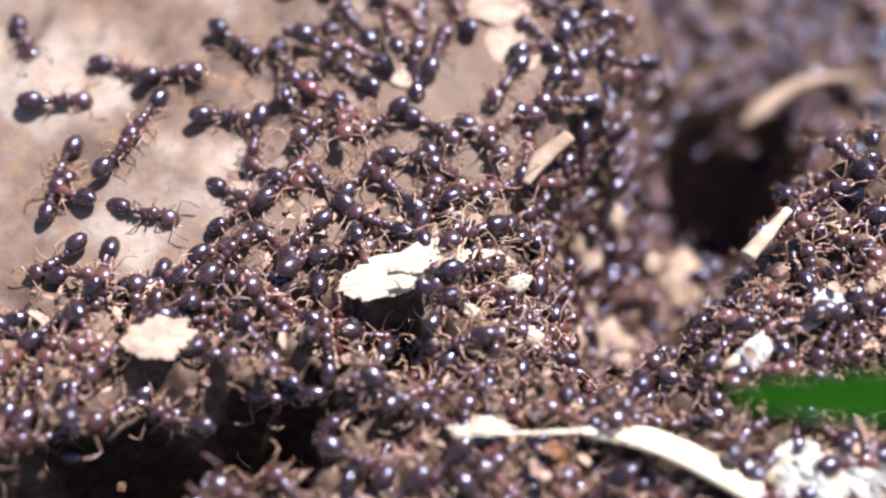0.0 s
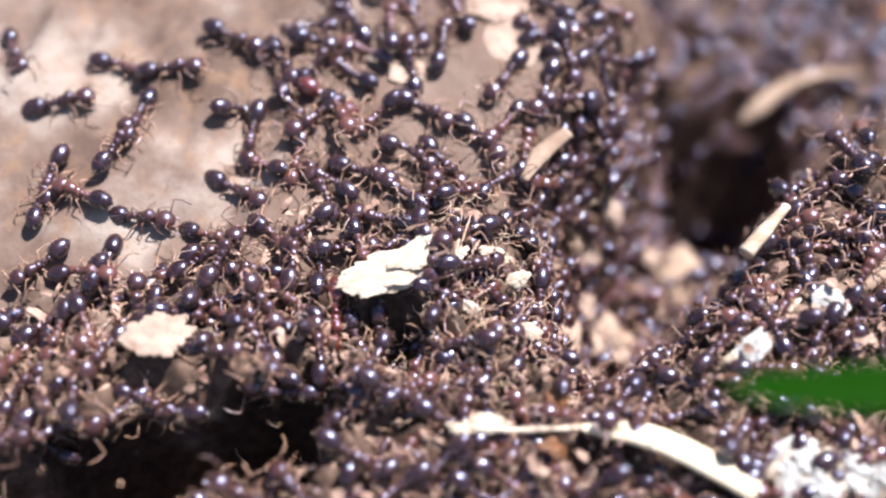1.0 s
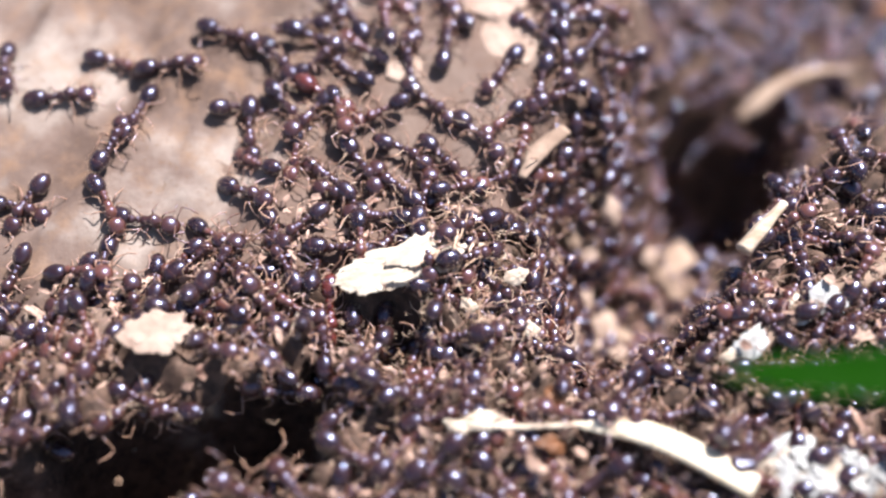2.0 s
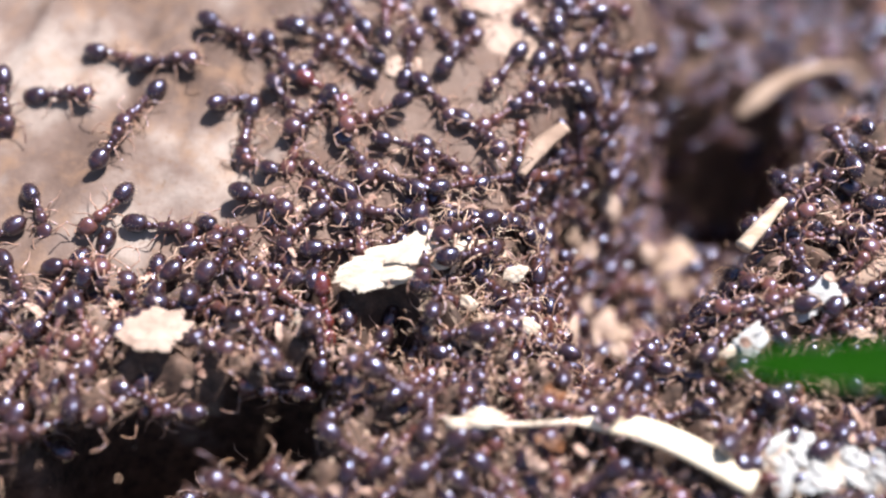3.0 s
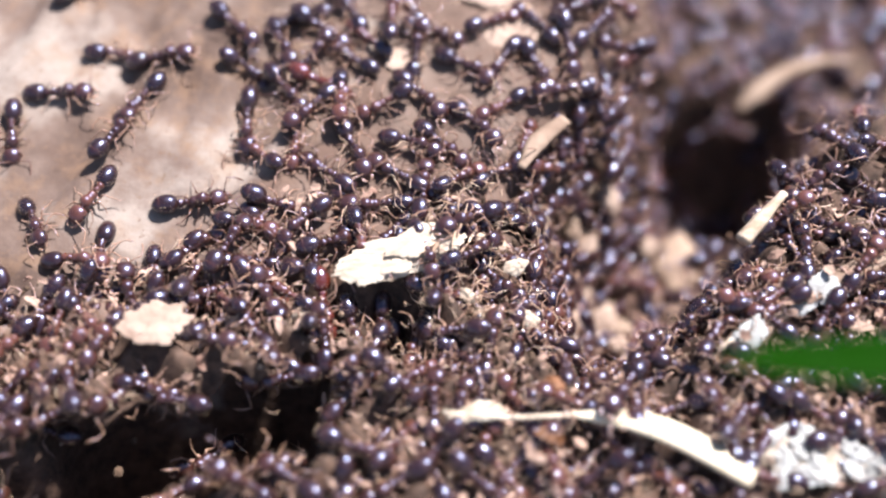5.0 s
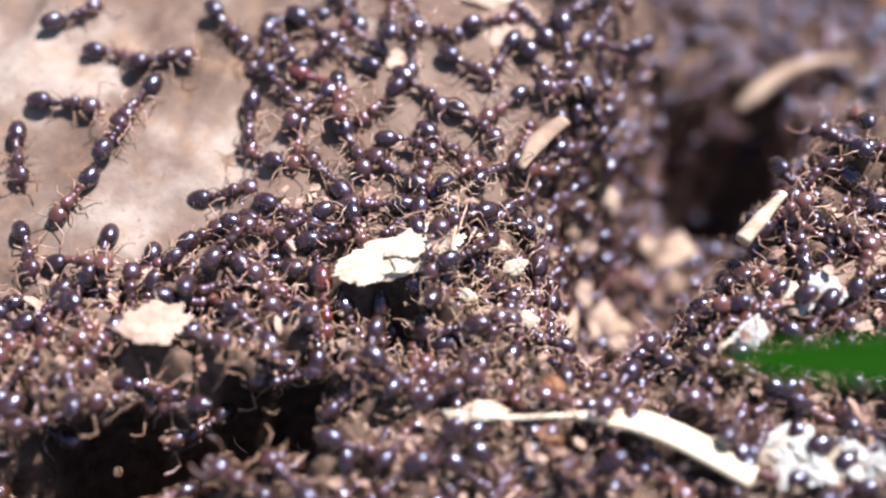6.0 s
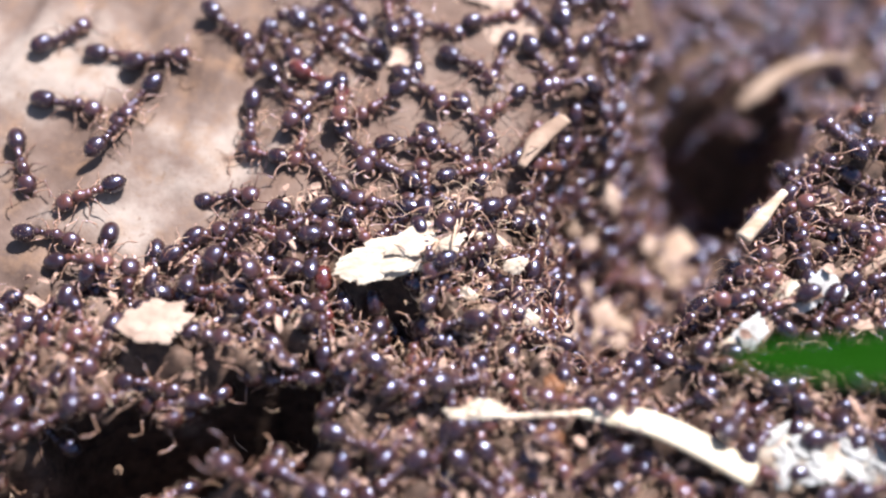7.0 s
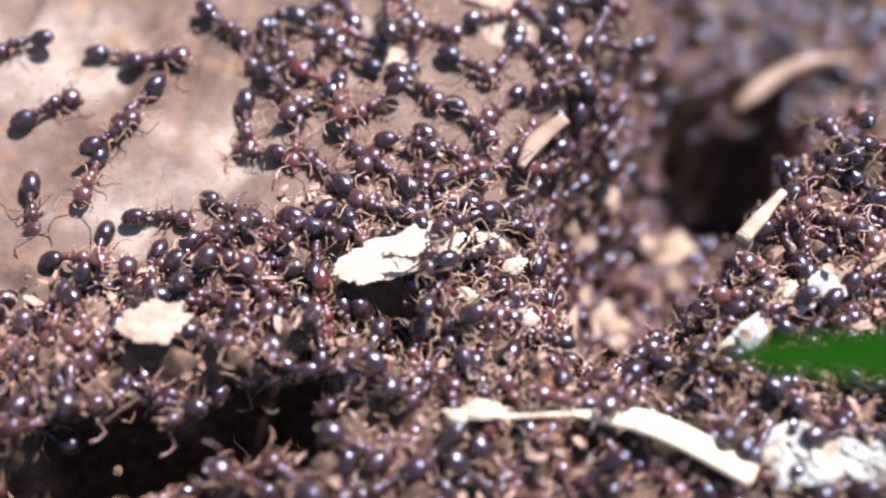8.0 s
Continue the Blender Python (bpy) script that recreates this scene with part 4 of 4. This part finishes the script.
def long_straw():
    """A flat straw with a thin stem running on from its narrow end."""
    ob = straw("straw", [(4.95, -6.97, -2.45), (5.86, -7.2, -2.3), (7.37, -7.62, -2.2), (8.97, -8.3, -2.45), (11.15, -9.45, -3.0)], [0.16, 0.38, 0.56, 0.58, 0.58], 0.4, STRAW, 12, 0.02, 0.03)
    tagged(ob, "long curved pale straw lying among ants", "straw")
    stem = straw("stem", [(0.0, -7.05, -2.2), (1.2, -7.2, -2.2), (2.4, -7.25, -2.3), (3.7, -7.2, -2.3), (5.1, -7.0, -2.42)], [0.07, 0.14, 0.11, 0.12, 0.13], 0.7, HUSK)
    stem.parent = ob
    tagged(stem, "thin tan stem")


def small_stalks():
    a = straw("stalk", [(11.77, -0.75, 0.74), (12.65, 0.17, 1.14), (13.67, 1.18, 1.64)], [0.34, 0.30, 0.16], 0.8, HUSK)
    tagged(a, "short pale stalk with a cut end", "stalk")
    b = straw("dry_stem", [(15.2, 15.0, -3.6), (16.0, 15.4, -3.1), (17.3, 16.2, -2.4), (19.4, 17.2, -2.1), (21.6, 17.4, -2.2)], [0.3, 0.52, 0.46, 0.34, 0.2], 0.7, PEBBLE)
    tagged(b, "bent pale dry stem lying over the basin", "stem")
    c = straw("stalk", [(3.21, 2.95, 1.57), (3.95, 4.09, 2.07), (5.13, 5.07, 2.54)], [0.2, 0.46, 0.3], 0.5, PEBBLE)
    tagged(c, "pale dry stalk at the edge of the bank", "stalk")


def grass_blade():
    ob = straw("grass_blade", [(8.0, -13.0, 6.65), (9.6, -13.0, 6.6), (13.0, -12.9, 6.5), (19.0, -12.4, 6.2), (32.0, -10.6, 2.0)], [0.1, 0.7, 1.0, 1.1, 1.2], 0.12, BLADE, 16, 0.02)
    tagged(ob, "green grass blade reaching over the ants", "grass blade")
    bm = bmesh.new()
    pts, wid = curved([(8.4, -13.0, 6.74), (9.6, -13.0, 6.72), (13.0, -12.9, 6.64), (19.0, -12.4, 6.35), (32.0, -10.6, 2.15)], [0.03, 0.08, 0.1, 0.12, 0.12])
    tube(bm, pts, wid, 8, 0.6)
    part("midrib", bm, BLADE, ob)


def clods():
    """Pale torn clods and scraps lying about the ravine's mouth."""
    r = random.Random(52)
    for x, y, size in ((4.3, -0.6, 0.9), (4.9, 0.9, 1.0), (5.6, 2.6, 0.8), (4.4, 3.2, 0.7), (7.4, 4.4, 1.1), (6.4, 5.6, 0.9), (5.3, -2.2, 0.8), (4.2, -2.6, 0.7), (6.4, -1.4, 0.6), (9.4, 7.4, 1.0), (5.9, 4.4, 1.0), (7.3, 7.0, 0.9), (6.6, 3.0, 0.8), (7.9, 1.6, 0.6)):
        ob = flake("pale_clod", size, size * r.uniform(0.6, 0.85), 0.5, r.randint(1, 99), PALE, 0.12, 0.15, 1.2)
        ob.matrix_basis = on_ground(x, y, r.uniform(0, 360), 0.6, 0.4, r.uniform(0, 14), r.uniform(-10, 10))
        tagged(ob, "pale pinkish clod of earth among the ants", "clod")


def grit():
    for x, y, r, seed, squash in ((7.55, 4.1, 1.1, 2, 0.6), (11.2, 7.0, 1.5, 4, 0.4), (9.2, 7.4, 0.8, 6, 0.5), (4.3, 0.6, 0.9, 8, 0.6), (7.0, 6.2, 0.9, 14, 0.5),
                                  (5.7, 5.2, 0.8, 15, 0.5), (5.2, 2.2, 1.0, 16, 0.5), (6.0, -0.6, 0.6, 17, 0.6), (8.2, 1.0, 0.5, 18, 0.6)):
        ob = lump("pebble", r, (0.75, squash * 0.7), seed, PEBBLE, 0.75)
        ob.matrix_basis = on_ground(x, y, seed * 40, 0.2 + r * 0.2)
        tagged(ob, "pale rough piece of grit on the ground", "pebble")


husk_chip()
pale_flakes()
pale_twig()
rusty_bits()
long_straw()
small_stalks()
grass_blade()
grit()
clods()
crust("white_crust", 13.5, -8.2, 2.4, 1.2, 84, 5)
crust("white_crust", 16.9, -8.5, 1.9, 1.2, 95, 8)


def fibres(count):
    """Dry plant hairs and shed legs strewn through the carpet, in one mesh."""
    r = random.Random(77)
    bm = bmesh.new()
    done = 0
    while done < count:
        x, y = (r.uniform(-18, 18), r.uniform(-9.5, 11)) if done % 3 else (r.gauss(1.6, 1.8), r.gauss(-0.9, 1.8))
        if r.random() < bare(x, y) or on_chip(x, y):
            continue
        done += 1
        m = on_ground(x, y, r.uniform(0, 360), r.uniform(0.25, 1.15), 1.0, r.uniform(-40, 40), r.uniform(-30, 30))
        n = r.uniform(0.18, 0.55)
        pts = [m @ (Vector((r.uniform(-0.12, 0.12), s * n, r.uniform(-0.06, 0.1) + 0.15 * (1 - s * s))) * MM) / MM for s in (-1, -0.4, 0.3, 1)]
        w = r.uniform(0.010, 0.022)
        tube(bm, pts, [w * 0.7, w, w, w * 0.4], 5)
    tagged(new("plant_fibre", mesh_of("plant_fibre", bm, FIBRE)), "dry tan plant fibres strewn among the ants", "fibres", kind="stuff")


def litter(count):
    """Torn tan scraps of husk lodged between the ants, in one mesh."""
    r = random.Random(79)
    verts, faces = [], []
    while count:
        x, y = r.uniform(-18, 18), r.uniform(-9.5, 11.5)
        if bare(x, y) > 0.45 or on_chip(x, y) or slope_at(x, y).z < 0.4:
            continue
        count -= 1
        m = on_ground(x, y, r.uniform(0, 360), r.uniform(0.08, 0.65), 1.0, r.uniform(-35, 35), r.uniform(-35, 35))
        long, wide, n = r.uniform(0.12, 0.42) * r.choice((0.6, 0.8, 1.0, 1.2)), r.uniform(0.06, 0.2), 9
        k = len(verts)
        for z in (0.03, -0.03):
            for i in range(n):
                a = 2 * math.pi * i / n
                f = r.uniform(0.65, 1.25)
                verts.append(m @ (Vector((wide * f * math.cos(a), long * f * math.sin(a), z + 0.05 * math.cos(2 * a))) * MM))
            verts.append(m @ (Vector((0, 0, z * 2)) * MM))
        for i in range(n):
            j = (i + 1) % n
            faces += [(k + i, k + j, k + n), (k + n + 1 + j, k + n + 1 + i, k + 2 * n + 1), (k + j, k + i, k + n + 1 + i, k + n + 1 + j)]
    me = bpy.data.meshes.new("husk_litter")
    me.from_pydata(verts, [], faces)
    me.materials.append(LITTER)
    tagged(new("husk_litter", me), "torn tan husk litter lodged between the ants", "litter", kind="stuff")


def crumbs(count):
    """Grains of dark soil, in one mesh."""
    r = random.Random(78)
    seed_mesh = bmesh.new()
    bmesh.ops.create_icosphere(seed_mesh, subdivisions=1, radius=1.0)
    base = [v.co.copy() for v in seed_mesh.verts]
    tris = [[v.index for v in f.verts] for f in seed_mesh.faces]
    seed_mesh.free()
    for material, share, label in ((CRUMB, 0.7, "dark crumbs of soil between the ants"), (PEBBLE, 0.3, "pale sand grains between the ants")):
        verts, faces = [], []
        for _ in range(int(count * share)):
            x, y = r.uniform(-19, 19), r.uniform(-10, 12)
            if on_chip(x, y) or bare(x, y) > 0.45 or (bare(x, y) > 0.3 and x < -5.5 and y > -3):
                continue
            m = on_ground(x, y, r.uniform(0, 360))
            s = r.uniform(0.05, 0.26) * (0.7 if material is PEBBLE else 1)
            k = len(verts)
            verts += [m @ (Vector((p.x * r.uniform(0.7, 1.2), p.y * r.uniform(0.6, 1.2), p.z * r.uniform(0.6, 1.1))) * s * MM) for p in base]
            faces += [[k + i for i in f] for f in tris]
        me = bpy.data.meshes.new("soil_crumbs")
        me.from_pydata(verts, [], faces)
        me.materials.append(material)
        tagged(new("soil_crumbs", me), label, "soil", kind="stuff")


fibres(900)
litter(850)
crumbs(2600)


# ---- what moves ----
def between(rows, t):
    """The walker's place and heading at a time."""
    for a, b in zip(rows, rows[1:]):
        if t <= b[0]:
            f = (t - a[0]) / (b[0] - a[0])
            f = f * f * (3 - 2 * f)
            return [p + (q - p) * f for p, q in zip(a[1:], b[1:])]
    return list(rows[-1][1:])


def base_of(ob):
    """A part's pose without its size."""
    return Matrix.LocRotScale(ob.location, ob.rotation_euler, None)


def motions():
    r = random.Random(9)
    for ant, rows, pitch, roll in WALKERS:
        steps = [k * 0.25 for k in range(33)]
        sway = r.uniform(0, 6)
        path = [between(rows, t) for t in steps]
        walk(ant, [(t, on_ground(x, y, a + 3 * math.sin(5 * t + sway), 0.04, 1.0, pitch + 2 * math.sin(3 * t + sway), roll)) for t, (x, y, a) in zip(steps, path)])
        beat = r.uniform(0, 6)
        for i, ob in enumerate(ob for ob in ant.children if "leg" in ob.name or "antenna" in ob.name):
            rest = base_of(ob)
            antenna = "antenna" in ob.name
            keys = []
            for k in range(54):
                t = min(8.0, k * 0.15)
                p, q = between(rows, max(0, t - 0.1)), between(rows, min(8, t + 0.1))
                speed = math.hypot(q[0] - p[0], q[1] - p[1]) / 0.2
                amount = 9 + 5 * math.sin(2 * t + i) if antenna else 3 + min(18, 9 * speed)
                phase = 13.0 * t + beat + math.pi * (i % 2)
                keys.append((t, rest @ pose(0, 0, 0, 0.5 * amount * math.cos(phase), 0, amount * math.sin(phase * (0.5 if antenna else 1)))))
            walk(ob, keys)
    for ant in SWARM:
        m = ant.matrix_basis.copy()
        rows = []
        dx = dy = turn = 0.0
        for k in range(17):
            dx, dy, turn = 0.75 * dx + r.gauss(0, 0.065), 0.75 * dy + r.gauss(0, 0.085), 0.75 * turn + r.gauss(0, 5.0)
            rows.append((k * 0.5, m @ pose(dx * MM, dy * MM, 0, r.gauss(0, 1.5), r.gauss(0, 1.5), turn)))
        walk(ant, rows)
        for ob in ant.children:
            if "antenna" in ob.name or ("leg" in ob.name and r.random() < 0.35):
                rest, beat = base_of(ob), r.uniform(0, 6)
                walk(ob, [(k * 0.4, rest @ pose(0, 0, 0, 5 * math.cos(2.3 * k + beat), 0, 8 * math.sin(1.7 * k + beat))) for k in range(21)])
    for ob in CROWDS:
        beat = r.uniform(0, 6)
        walk(ob, [(k * 0.5, pose(0.14 * MM * math.sin(1.9 * k + beat), 0.14 * MM * math.cos(1.3 * k + beat), 0)) for k in range(17)])
    # the blade sways a little
    blade = bpy.data.objects["grass_blade"]
    walk(blade, [(t, pose(0, 0, z * MM)) for t, z in ((0.0, -0.85), (0.5, -0.75), (1.0, -0.65), (1.5, -0.45), (3.0, 0.05), (3.5, 0.0), (4.0, 0.0), (4.5, 0.0), (6.0, 0.0), (7.0, -0.05), (8.0, 0.1))])


motions()
